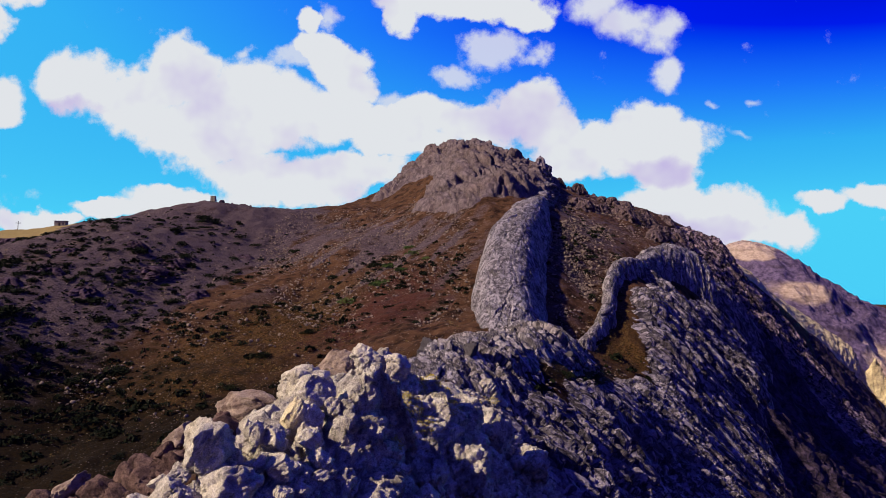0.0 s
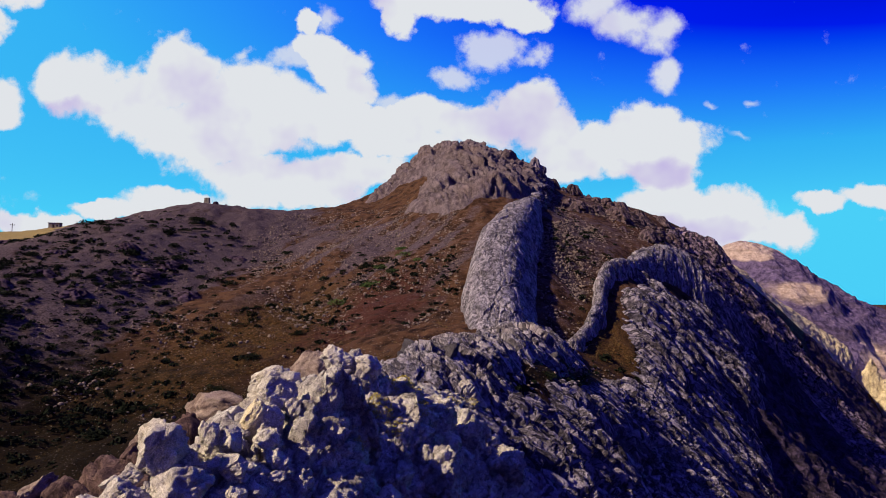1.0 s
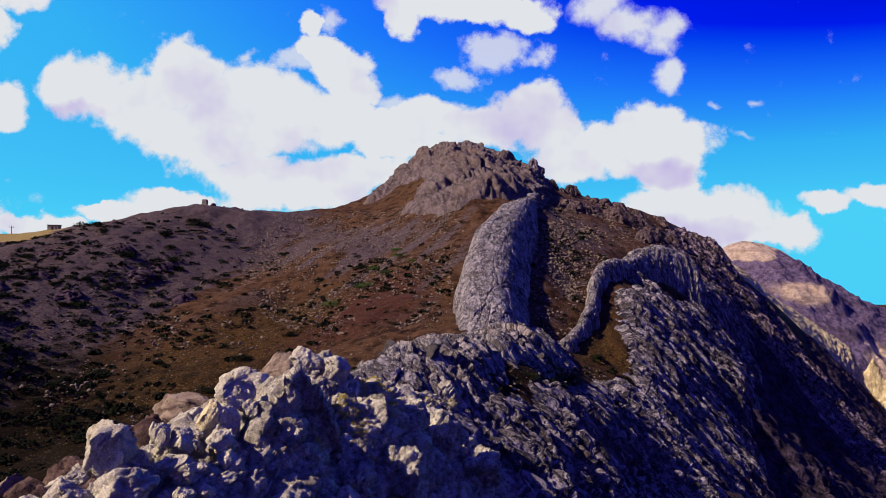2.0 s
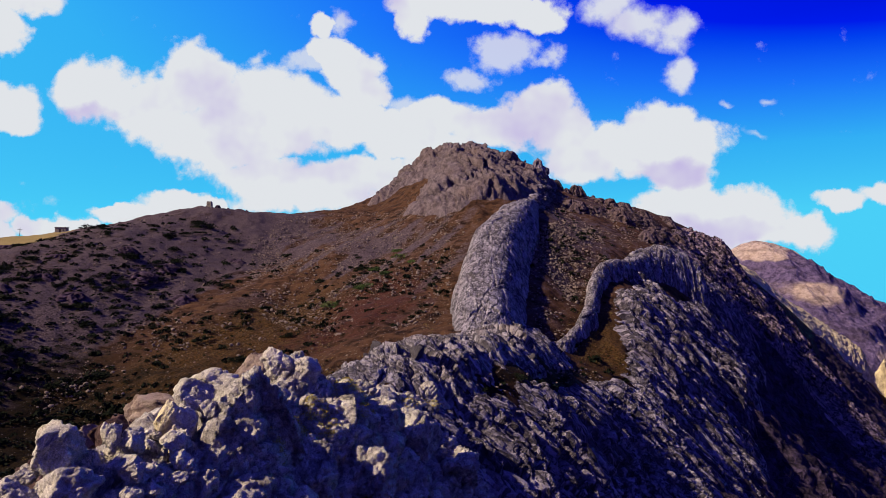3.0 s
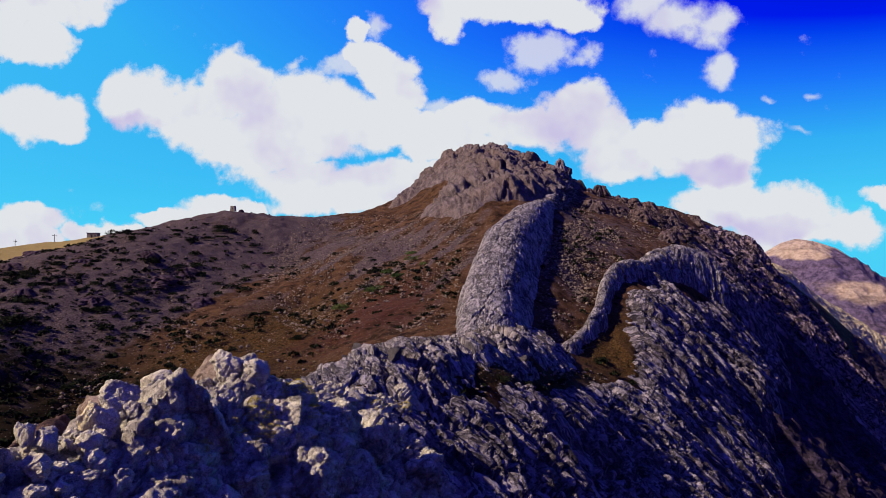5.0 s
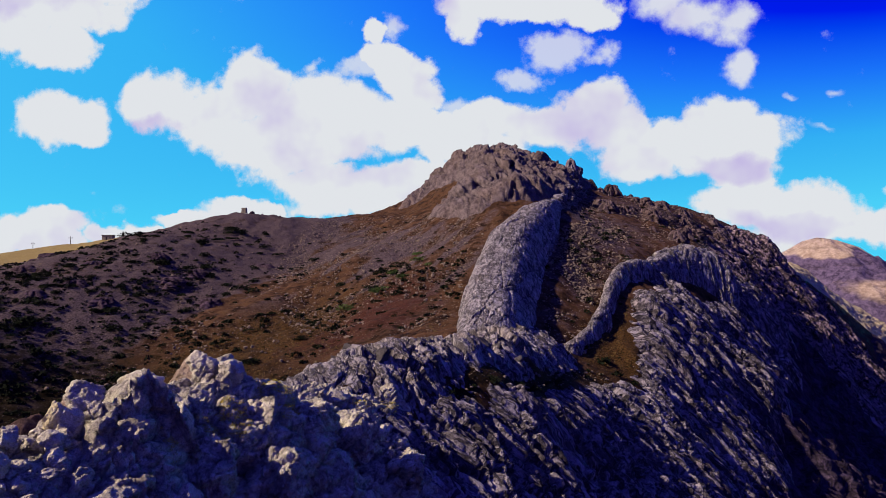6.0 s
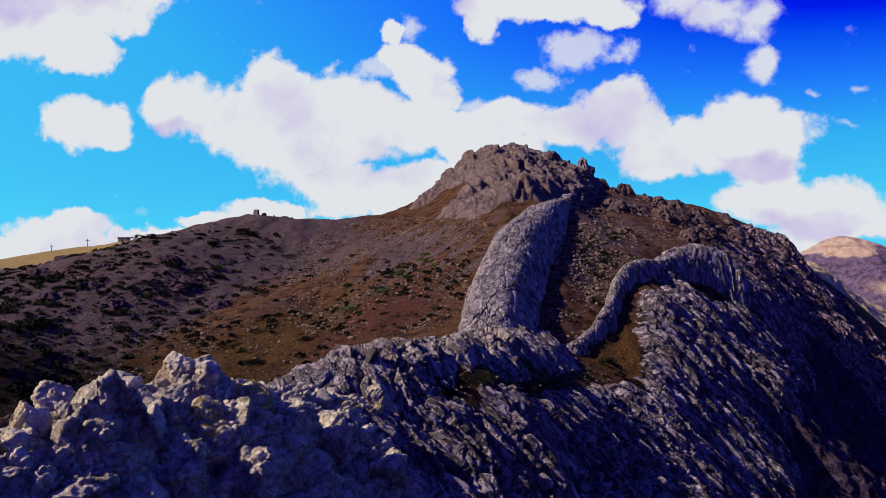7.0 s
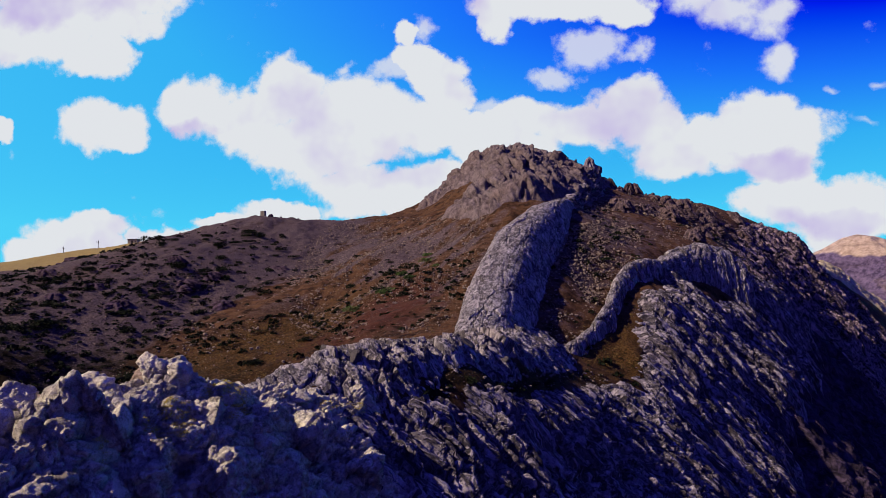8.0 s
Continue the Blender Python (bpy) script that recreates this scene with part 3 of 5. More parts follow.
CLIFF = [(41, 137), (56, 116), (68, 130), (78, 166), (92, 192), (104, 216), (112, 244), (100, 246), (84, 226), (62, 206), (50, 190), (47, 176), (44, 156)]
FACE = [(88, 236), (104, 238), (126, 262), (150, 236), (205, 215), (230, 300), (215, 360), (190, 396), (166, 400), (148, 396), (126, 378), (114, 346), (102, 306), (92, 268)]
BACK = [(166, 384), (200, 472), (222, 496), (262, 512), (310, 500), (345, 482), (330, 458), (290, 444), (258, 434), (226, 434), (206, 440)]
SUMMIT = [(0, 268), (-3, 284), (-14, 289), (-28, 290), (-24, 300), (-12, 314), (4, 328), (24, 340), (48, 342), (55, 324), (46, 300), (40, 270), (34, 238), (22, 214), (8, 210), (-2, 221), (-8, 232), (-4, 240), (3, 248), (-5, 262)]
BOWL = [(31, 141), (37, 133), (39.3, 139), (41.6, 150), (46, 170), (43, 172), (38, 154)]
RIDGE = [(46, 310), (60, 306), (84, 352), (116, 412), (140, 404), (160, 386), (168, 394), (142, 426), (110, 440), (76, 378), (54, 330)]
LEDGE_MID = [(9.5, 75), (11.5, 75), (16, 83.5), (21.5, 92), (28, 116), (36, 130), (33, 134), (28, 127), (21.5, 107), (17.5, 93), (12, 82)]
LEDGE_LOW = [(46.5, 172), (51, 173), (54, 180), (51, 184), (47, 181)]
LEDGE_HIGH = [(61, 191), (68, 192), (76, 203), (73, 209), (65, 202)]
GORGE = [(47, 122), (52, 100), (64, 66), (140, 50), (260, 150), (320, 340), (310, 436), (262, 428), (228, 430), (205, 372), (215, 300), (198, 222), (150, 236), (126, 260), (110, 250), (99, 218), (86, 194), (71, 168), (60, 132)]
HARD = (CRAG, CRAG_WEST, CREST, APRON, CLIFF, FACE, BACK, SUMMIT, GORGE)


ROCKS, SURFACE = [], {}


def rock_patch(name, outline, gap, relief, mat, label, lift=0.4, edge=2.5, holes=()):
    """A body of bare rock over a plan outline, standing proud of the soil and dipping under it at its rim."""
    ox, oy = zip(*outline)
    x, y, z = land_over(min(ox) - edge, max(ox) + edge, min(oy) - edge, max(oy) + edge, gap)
    gy, gx = np.gradient(z, gap)
    n = np.stack([-gx, -gy, np.ones_like(gx)], -1)
    n /= np.linalg.norm(n, axis=-1, keepdims=True)
    d = inside(x, y, outline)
    for h in holes:
        d = np.minimum(d, -inside(x, y, h))
    d = d + 1.2 * waves(x / 5, y / 5, 40) + 0.5 * waves(x / 1.7, y / 1.7, 41)
    keep = d > -edge * 0.8
    z = z + lift + np.minimum(0, d) * 1.2 - 0.6 * (1 - step(d, 0, edge))
    r, su, sv = np.zeros(x.shape), np.zeros(x.shape), np.zeros(x.shape)
    r[keep], su[keep], sv[keep] = relief(x[keep], y[keep], z[keep])
    r *= step(d, -edge, edge)
    me, used = sheet(name, x + n[..., 0] * r, y + n[..., 1] * r, z + n[..., 2] * r, keep, (mat,))
    paint(me, "across", su.ravel()[used]), paint(me, "down", sv.ravel()[used])
    core = d > 1.0
    SURFACE[name] = np.stack([(x + n[..., 0] * r)[core], (y + n[..., 1] * r)[core], (z + n[..., 2] * r)[core]], -1)
    ROCKS.append(tagged(new(name, me), label, "rock outcrop", kind="structure"))
    return ROCKS[-1]


def facets(u, v, seed, joint=0.10, deep=1.6):
    """Tilted blocks with open joints between them, about -1..1."""
    f1, gap, own, ox, oy = cells(u, v, seed)
    tilt = 1.3 * (ox * np.cos(own * 40) + oy * np.sin(own * 40))
    worn = 0.5 * np.sqrt(np.clip(gap, 0, 0.45))
    return (own - 0.5) * 0.9 + tilt + worn - deep * (1 - step(gap, 0.0, joint)) - 0.1


def pillows(u, v, seed, sharp=1.7):
    """Rounded lumps that meet in narrow deep creases, about -1..1."""
    f1, gap, own, ox, oy = cells(u, v, seed)
    return 1.15 * np.sqrt(np.clip(gap * sharp, 0, 1)) + (own - 0.5) * 0.7 + 0.5 * (ox * np.cos(own * 40) + oy * np.sin(own * 40)) - 0.75


def ridged(x, y, octaves, seed):
    total, amp = 0, 1.0
    for i in range(octaves):
        total = total + amp * (0.55 - np.abs(waves(x * 2 ** i + 5 * i, y * 2 ** i, seed + i)))
        amp *= 0.55
    return total


def blocky(big, small, amp, seed):
    """Weathered karst blocks of mixed sizes with open joints."""
    def relief(x, y, z):
        w1, w2 = layers(x / 2.6, y / 2.6, 4, 0.55, seed=seed), layers(x / 2.6 + 9, y / 2.6, 4, 0.55, seed=seed + 3)
        u, v = x - 0.5 * z + 0.4 * w1, y * 0.7 + z * 0.8 + 0.4 * w2
        share = step(waves(x / 6, y / 6, seed + 31), -0.35, 0.35)
        out = amp * facets(u / big, v / big, seed, 0.07, 1.2)
        out += amp * 0.9 * facets(u / (big * 2.3) + 0.3, v / (big * 2.3), seed + 13, 0.05, 1.3)
        out += amp * 0.42 * facets(u / small, v / small, seed + 20, 0.14) * (0.35 + 0.65 * share)
        out += amp * 0.18 * facets(u / (small * 0.4), v / (small * 0.4), seed + 27, 0.2) * (1 - 0.6 * share)
        return out + amp * 0.22 * ridged(u * 0.8, v * 0.5, 4, seed + 7), u, v
    return relief


def karst(big, amp, seed):
    """Lumpy weathered limestone: rounded masses on masses, with creases and dark hollows."""
    def relief(x, y, z):
        w1, w2 = layers(x / 1.9, y / 1.9, 4, 0.55, seed=seed), layers(x / 1.9 + 9, y / 1.9, 4, 0.55, seed=seed + 3)
        u, v = x - 0.45 * z + 0.26 * w1, y * 0.75 + z * 0.75 + 0.26 * w2
        share = step(waves(x / 4.5, y / 4.5, seed + 31), -0.35, 0.35)
        out = amp * pillows(u / big, v / (big * 1.2), seed, 1.5)
        out += amp * 0.66 * pillows(u / (big * 0.42), v / (big * 0.5), seed + 13) * (0.45 + 0.55 * share)
        out += amp * 0.32 * pillows(u / (big * 0.18), v / (big * 0.2), seed + 20) * (0.4 + 0.6 * share)
        out += amp * 0.10 * pillows(u / (big * 0.08), v / (big * 0.085), seed + 27)
        out += amp * 0.4 * facets(u / (big * 0.85), v / (big * 1.1), seed + 44, 0.05, 2.4)
        hollow = step(waves(u / 2.1 + 3, v / 2.8, seed + 37), 0.34, 0.62)
        return out - amp * 1.7 * hollow + amp * 0.2 * ridged(u * 1.1, v * 0.7, 5, seed + 7), u, v
    return relief


def streaked(width, length, amp, heading, seed, rough=1.0):
    """Plates and ribs that run down the dip, parted by deep clefts."""
    c, s = math.cos(radians(heading)), math.sin(radians(heading))

    def relief(x, y, z):
        wob = layers(x / 9, y / 9, 4, seed=seed)
        fine = layers(x / 1.5, y / 1.5, 3, seed=seed + 50)
        u, v = (-x * s + y * c) + 1.1 * wob + 0.10 * fine, (x * c + y * s) + 2.5 * wob + 0.3 * fine
        share = step(waves(x / 8, y / 8, seed + 31), -0.4, 0.4)
        out = amp * 0.55 * facets(u / width, v / length, seed, 0.12) + amp * 0.75 * pillows(u / (width * 1.9), v / (length * 1.25), seed + 3, 1.9)
        out += amp * 0.55 * pillows(u / (width * 0.5), v / (length * 0.36), seed + 20) * (0.35 + 0.65 * share)
        out += amp * 0.22 * pillows(u / (width * 0.22), v / (length * 0.13), seed + 24) * (1 - 0.5 * share)
        out += amp * 0.34 * facets(u / (width * 0.42), v / (length * 0.3), seed + 41, 0.16, 2.0)
        cleft = step(waves(u / (width * 1.1) + 7, v / (length * 0.8), seed + 37), 0.36, 0.6)
        out += amp * 0.4 * rough * ridged(u / (width * 1.4), v / (length * 1.6), 4, seed + 7) - amp * 1.2 * rough * cleft
        return out, u, v * width / length * 1.3
    return relief


def jointed(width, length, amp, heading, seed):
    """Smooth worn faces crossed by thin deep joints along and across the dip."""
    c, s = math.cos(radians(heading)), math.sin(radians(heading))

    def relief(x, y, z):
        w1, w2 = layers(x / 3.5, y / 3.5, 4, 0.55, seed=seed), layers(x / 3.5 + 9, y / 3.5, 4, 0.55, seed=seed + 3)
        u, v = (-x * s + y * c) + 0.45 * w1, (x * c + y * s) + 0.8 * w2
        share = step(waves(x / 5, y / 7, seed + 31), -0.2, 0.35)
        out = amp * 0.75 * facets(u / width, v / length, seed, 0.06, 1.9)
        out += amp * 0.42 * facets(u / (width * 0.34), v / (length * 0.36), seed + 20, 0.11, 2.4) * (0.2 + 0.8 * share)
        out += amp * 0.16 * pillows(u / (width * 0.15), v / (length * 0.12), seed + 24)
        return out + amp * 0.3 * ridged(u / (width * 0.8), v / length, 4, seed + 7), u, v * width / length * 1.3
    return relief


def crags(width, tall, amp, seed):
    """Steep angular faces and flutes, parted by upright clefts."""
    def relief(x, y, z):
        w1, w2 = layers(x / 7, y / 7, 4, 0.55, seed=seed), layers(x / 7 + 9, y / 7, 4, 0.55, seed=seed + 3)
        u, v = x + 0.25 * y + 1.0 * w1, z * 0.9 + 0.35 * y - 0.3 * x + 1.4 * w2
        out = amp * facets(u / width, v / tall, seed, 0.06, 1.1)
        out += amp * 0.42 * facets(u / (width * 0.4), v / (tall * 0.5), seed + 20, 0.08, 1.5)
        out += amp * 0.16 * facets(u / (width * 0.17), v / (tall * 0.2), seed + 24, 0.14, 1.7)
        cleft = step(waves(u / (width * 0.6) + 7, v / (tall * 1.1), seed + 37), 0.3, 0.6)
        return out + amp * 0.35 * ridged(u / 4, v / 9, 5, seed + 7) - amp * 0.8 * cleft, u, v
    return relief


def rib(name, line, gap, relief, mat, label, power=2.6, drop=8.0, category="rock outcrop"):
    """A rock body swept along a line of (x, y, top, half width left, half width right)."""
    pts = np.array(along(line, gap))
    for _ in range(int(6 / gap)):
        pts[1:-1] = (pts[:-2] + 2 * pts[1:-1] + pts[2:]) / 4
    run = np.gradient(pts[:, :2], axis=0)
    run /= np.linalg.norm(run, axis=1, keepdims=True)
    side = np.stack([run[:, 1], -run[:, 0]], 1)
    nv = max(9, int(2.6 * float((pts[:, 3] + pts[:, 4]).mean()) / gap))
    d = np.linspace(-1.25, 1.25, nv)
    w = np.where(d[None, :] < 0, pts[:, 3:4], pts[:, 4:5])
    x = pts[:, 0:1] + side[:, 0:1] * d * w
    y = pts[:, 1:2] + side[:, 1:2] * d * w
    left, right = power if isinstance(power, tuple) else (power, power)
    drop = pts[:, 5:6] if pts.shape[1] > 5 else drop
    z = pts[:, 2:3] - drop * np.where(d < 0, np.abs(d) ** left, np.abs(d) ** right)[None, :]
    ends = np.minimum(np.arange(len(pts)), np.arange(len(pts))[::-1])[:, None] * gap
    z = z - drop * (1 - step(ends, -1, 4)) ** 2
    du = np.stack(np.gradient(np.stack([x, y, z], -1), axis=(0, 1))[0:1], 0)[0]
    dv = np.gradient(np.stack([x, y, z], -1), axis=1)
    n = np.cross(dv, du)
    n /= np.linalg.norm(n, axis=-1, keepdims=True) + 1e-9
    n *= np.sign(n[..., 2:3].mean())
    r, su, sv = relief(x, y, z)
    me, _ = sheet(name, x + n[..., 0] * r, y + n[..., 1] * r, z + n[..., 2] * r, None, (mat,))
    paint(me, "across", su), paint(me, "down", sv)
    ROCKS.append(tagged(new(name, me), label, category, kind="structure"))
    return ROCKS[-1]


# ---- ground ----
def axis(lo, hi, fine, reach):
    mid = list(np.arange(lo, hi, fine))
    left, right, g = [], [], fine
    while (left[-1] if left else lo) > -reach:
        g *= 1.22
        left.append((left[-1] if left else lo) - g)
    g = fine
    while (right[-1] if right else hi) < reach:
        g *= 1.22
        right.append((right[-1] if right else hi) + g)
    return np.array(left[::-1] + mid + right)


def build_ground():
    x, y = np.meshgrid(axis(-150, 110, 0.8, 4600), axis(95, 330, 0.8, 4600))
    z = land(x, y)
    near = 1 - step(np.hypot(x - 0, y - 220), 250, 600)
    z = z + near * (0.8 * layers(x / 22, y / 22, 3, seed=60) + 0.42 * layers(x / 4.5, y / 4.5, 4, 0.6, seed=64))
    z = z + near * 0.7 * np.minimum(0, waves(x / 7 + 0.25 * waves(x / 20, y / 20, 3), y / 34, 71))
    deep = np.full(x.shape, -99.0)
    for o in HARD:
        deep = np.maximum(deep, inside(x, y, o))
    for o in (BOWL, LEDGE_LOW, LEDGE_HIGH, LEDGE_MID):
        deep = np.minimum(deep, -inside(x, y, o))
    z = z - 4.5 * step(deep, 0.5, 5)
    me, _ = sheet("ground", x, y, z, None, (SOIL,))
    n = layers(x / 30, y / 30, 3, seed=80)
    gully = np.interp(y, (60, 120, 150, 180, 215, 255), (-68, -66, -67, -61, -53, -49)) + 2.5 * waves(x / 9, y / 9, 85)
    scree = 0.8 * step(gully - x, -4, 5) * step(-y, -300, -270) + 0.55 * spot(x, y, -28, 222, 14, 50, 25) + 0.45 * spot(x, y, 38, 190, 16, 60, -8) + 0.3 * spot(x, y, 4, 225, 16, 40) + 0.5 * spot(x, y, 82, 305, 46, 90, -20) + 0.2 * n
    fall = waves((0.83 * x - 0.55 * y) / 5 + 0.5 * n, (0.55 * x + 0.83 * y) / 45, 88)
    scree = scree + 0.55 * step(fall, 0.1, 0.5) * spot(x, y, -22, 205, 30, 60, 10)
    scree = scree + 0.4 * step(fall, 0.0, 0.4) * spot(x, y, -32, 180, 34, 80, 10)
    straw = 0.65 * spot(x, y, -48, 130, 16, 50, -18) + 0.5 * spot(x, y, -30, 150, 22, 30) + 1.1 * spot(x, y, 39, 146, 8, 16, -15) + 0.15 * n + 0.5 * spot(x, y, -20, 95, 40, 25) + 0.7 * step(inside(x, y, LEDGE_MID), -1, 1)
    red = 0.55 * spot(x, y, -10, 158, 15, 26, 12) + 0.4 * spot(x, y, -22, 135, 16, 16) + 0.4 * spot(x, y, 90, 330, 45, 80) + 0.15 * n
    gold = 1.5 * step(-x, 138, 152) * step(y - 0.25 * (x + 150), 236, 252)
    dark_soil = 1.8 * spot(x, y, -50, 76, 44, 44) + 0.25 * spot(x, y, -88, 130, 30, 30) + 0.3 * n + 0.6 * step(inside(x, y, LEDGE_MID), -1, 1)
    for key, v in (("dark_soil", dark_soil), ("scree", scree), ("straw", straw), ("red", red), ("gold", gold)):
        paint(me, key, v)
    return tagged(new("ground", me), "brown mountain soil with scree, dry grass and small stones", "ground", kind="structure")


build_ground()

# ---- bare rock ----
rock_patch("crag_near", CRAG, 0.08, karst(2.2, 0.62, 100), LIME_NEAR, "pale grey limestone crag with blocky weathered top and open joints", lift=0.15)
rock_patch("crag_west", CRAG_WEST, 0.13, karst(1.9, 0.8, 110), LIME_RED, "reddish rock flank below the crag, darkened in colour for its shadow", lift=0.1)
rock_patch("crest_rock", CREST, 0.11, jointed(2.3, 4.6, 0.75, -42, 120), LIME_SLAB, "blue-grey limestone crest with vertical fluting and clefts", holes=(LEDGE_MID,))
rock_patch("apron_rock", APRON, 0.15, streaked(2.0, 8.5, 1.0, -17, 140), LIME, "grey karst rock slope with streaked ribs and dark clefts", holes=(LEDGE_MID,))
rock_patch("cliff_rock", CLIFF, 0.26, streaked(2.4, 15.0, 1.2, -17, 160), LIME, "steep grey limestone cliff with long slanting ribs", holes=(BOWL, LEDGE_LOW, LEDGE_HIGH))
rock_patch("cliff_face", FACE, 0.45, streaked(5.0, 13.0, 1.7, -35, 180, 0.6), LIME_FACE, "rock face above the gorge, violet of its shade in the colour", lift=0.3)
rock_patch("gorge_rock", GORGE, 0.8, streaked(3.4, 18.0, 1.8, -20, 190), LIME_GORGE, "rock flank falling into the gorge, shade painted in as dark purple-brown", lift=-0.9)
rock_patch("back_rib_rock", BACK, 0.6, karst(5.0, 0.8, 200), LIME_SUN, "rock rib behind the cliff, sunlight painted in as a pale tone", lift=0.8, edge=6)
rock_patch("summit_rock", SUMMIT, 0.35, crags(6.5, 15.0, 1.7, 220), LIME_FAR, "rugged brown-grey rock summit with fluted buttresses", lift=3.4, edge=5)

rock_patch("ridge_rock", RIDGE, 0.45, blocky(4.5, 1.8, 0.9, 230), LIME_TOOTH, "dark broken rock along the ridge beside the horn", lift=-0.6, edge=3)

rib("rock_slab", [(11.5, 118, 85, 6, 6), (13, 129, 89.2, 7.6, 7.8), (13.8, 149, 97.2, 7.4, 8.0), (17, 171, 107, 7.0, 7.8), (23.5, 194, 113.8, 5.8, 7.0), (29, 210, 116.6, 4.6, 4.6), (33, 222, 117, 3, 3)],
    0.15, jointed(3.8, 9.5, 0.27, 78, 240), LIME_SLAB, "huge smooth grey limestone slab running up the slope", power=(4.5, 2.2))
rib("neck_rock", [(30, 212, 114.5, 2.6, 3), (37, 250, 122.5, 3.0, 3.6), (43, 295, 132.5, 4.5, 5), (45.5, 316, 137, 4, 4)], 0.3, blocky(4.2, 1.6, 1.3, 250), LIME,
    "rough grey rock neck below the horn", power=1.3, drop=7)
rib("curved_rib", [(27, 136, 81, 2.4, 2.4, 5), (33, 147.5, 84.4, 1.9, 2.0, 5), (37.7, 156, 88.6, 1.8, 2.0, 5), (42, 172, 95.0, 1.9, 2.2, 6), (45.5, 179, 97.6, 2.2, 2.6, 6), (50, 184, 98.2, 2.4, 3.0, 7), (54, 190, 98, 2.6, 3.2, 7),
    (60, 201, 100.6, 4, 6.0, 10), (68, 209, 102.4, 5, 7.5, 12), (77, 213, 100.4, 5, 7.0, 11), (84, 212, 95, 4, 6, 9)], 0.16, jointed(3.0, 4.5, 0.45, 60, 260), LIME_SLAB, "narrow curved limestone rib beside a grassy bowl", drop=5, power=(2.6, 3.2))


# ---- far mountain ----
def far_rock():
    m = Mat("far_rock")
    big, fine = m.noise(0.012, 6, 0.6), m.noise(0.10, 10, 0.78)
    # cream paints the sunlit parts, purple the cloud shadow between them
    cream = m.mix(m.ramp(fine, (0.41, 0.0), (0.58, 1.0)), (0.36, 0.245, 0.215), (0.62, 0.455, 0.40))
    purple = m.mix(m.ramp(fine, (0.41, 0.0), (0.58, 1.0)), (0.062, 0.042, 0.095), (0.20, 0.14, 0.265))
    where = m.ramp(m.calc("ADD", m.attr("sunlit_area"), m.calc("MULTIPLY", m.calc("SUBTRACT", big, 0.5), 1.2)), (0.35, 0.0), (0.65, 1.0))
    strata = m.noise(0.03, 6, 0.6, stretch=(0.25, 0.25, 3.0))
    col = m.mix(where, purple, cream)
    return m.done(m.mix(m.ramp(strata, (0.54, 0.0), (0.62, 0.4)), col, (0.07, 0.047, 0.055)), fine, 14.0)


FAR_ROCK = far_rock()


def far_mountain():
    x, y = np.meshgrid(np.linspace(250, 1500, 420), np.linspace(780, 1500, 300))
    crest = np.interp(x, (250, 380, 470, 505, 530, 551, 577, 613, 655, 672, 700, 748, 786, 1000, 1500), (10, 50, 84, 102, 118, 124, 120, 108, 80, 67, 58, 36, 20, -50, -160))
    back = y - (1300 + 60 * waves(x / 300, y / 900, 300))
    z = crest - np.where(back < 0, 0.62, 0.8) * (np.sqrt(back ** 2 + 60 ** 2) - 60)
    z = z + 9 * layers(x / 130, y / 130, 5, 0.55, 301) * step(np.abs(back), 10, 160) + 19 * (ridged(x / 80, y / 130 + z / 90, 7, 308) - 0.6) * step(np.abs(back), 5, 80)
    z = np.maximum(z, -275)
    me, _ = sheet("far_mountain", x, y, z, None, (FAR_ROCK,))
    # extent of the painted sunlight: the top and two lower patches
    sunlit_area = step(z + 14 * layers(x / 90, y / 90, 3, 0.5, 320), 78, 104) + 1.1 * spot(x, z * 2.0, 585, 76, 50, 34) + 1.1 * spot(x, z * 2.0, 644, -120, 50, 60)
    paint(me, "sunlit_area", sunlit_area)
    tagged(new("far_mountain", me), "distant limestone mountain across the gorge, sun and cloud shadow painted on", "mountain", kind="structure")


far_mountain()


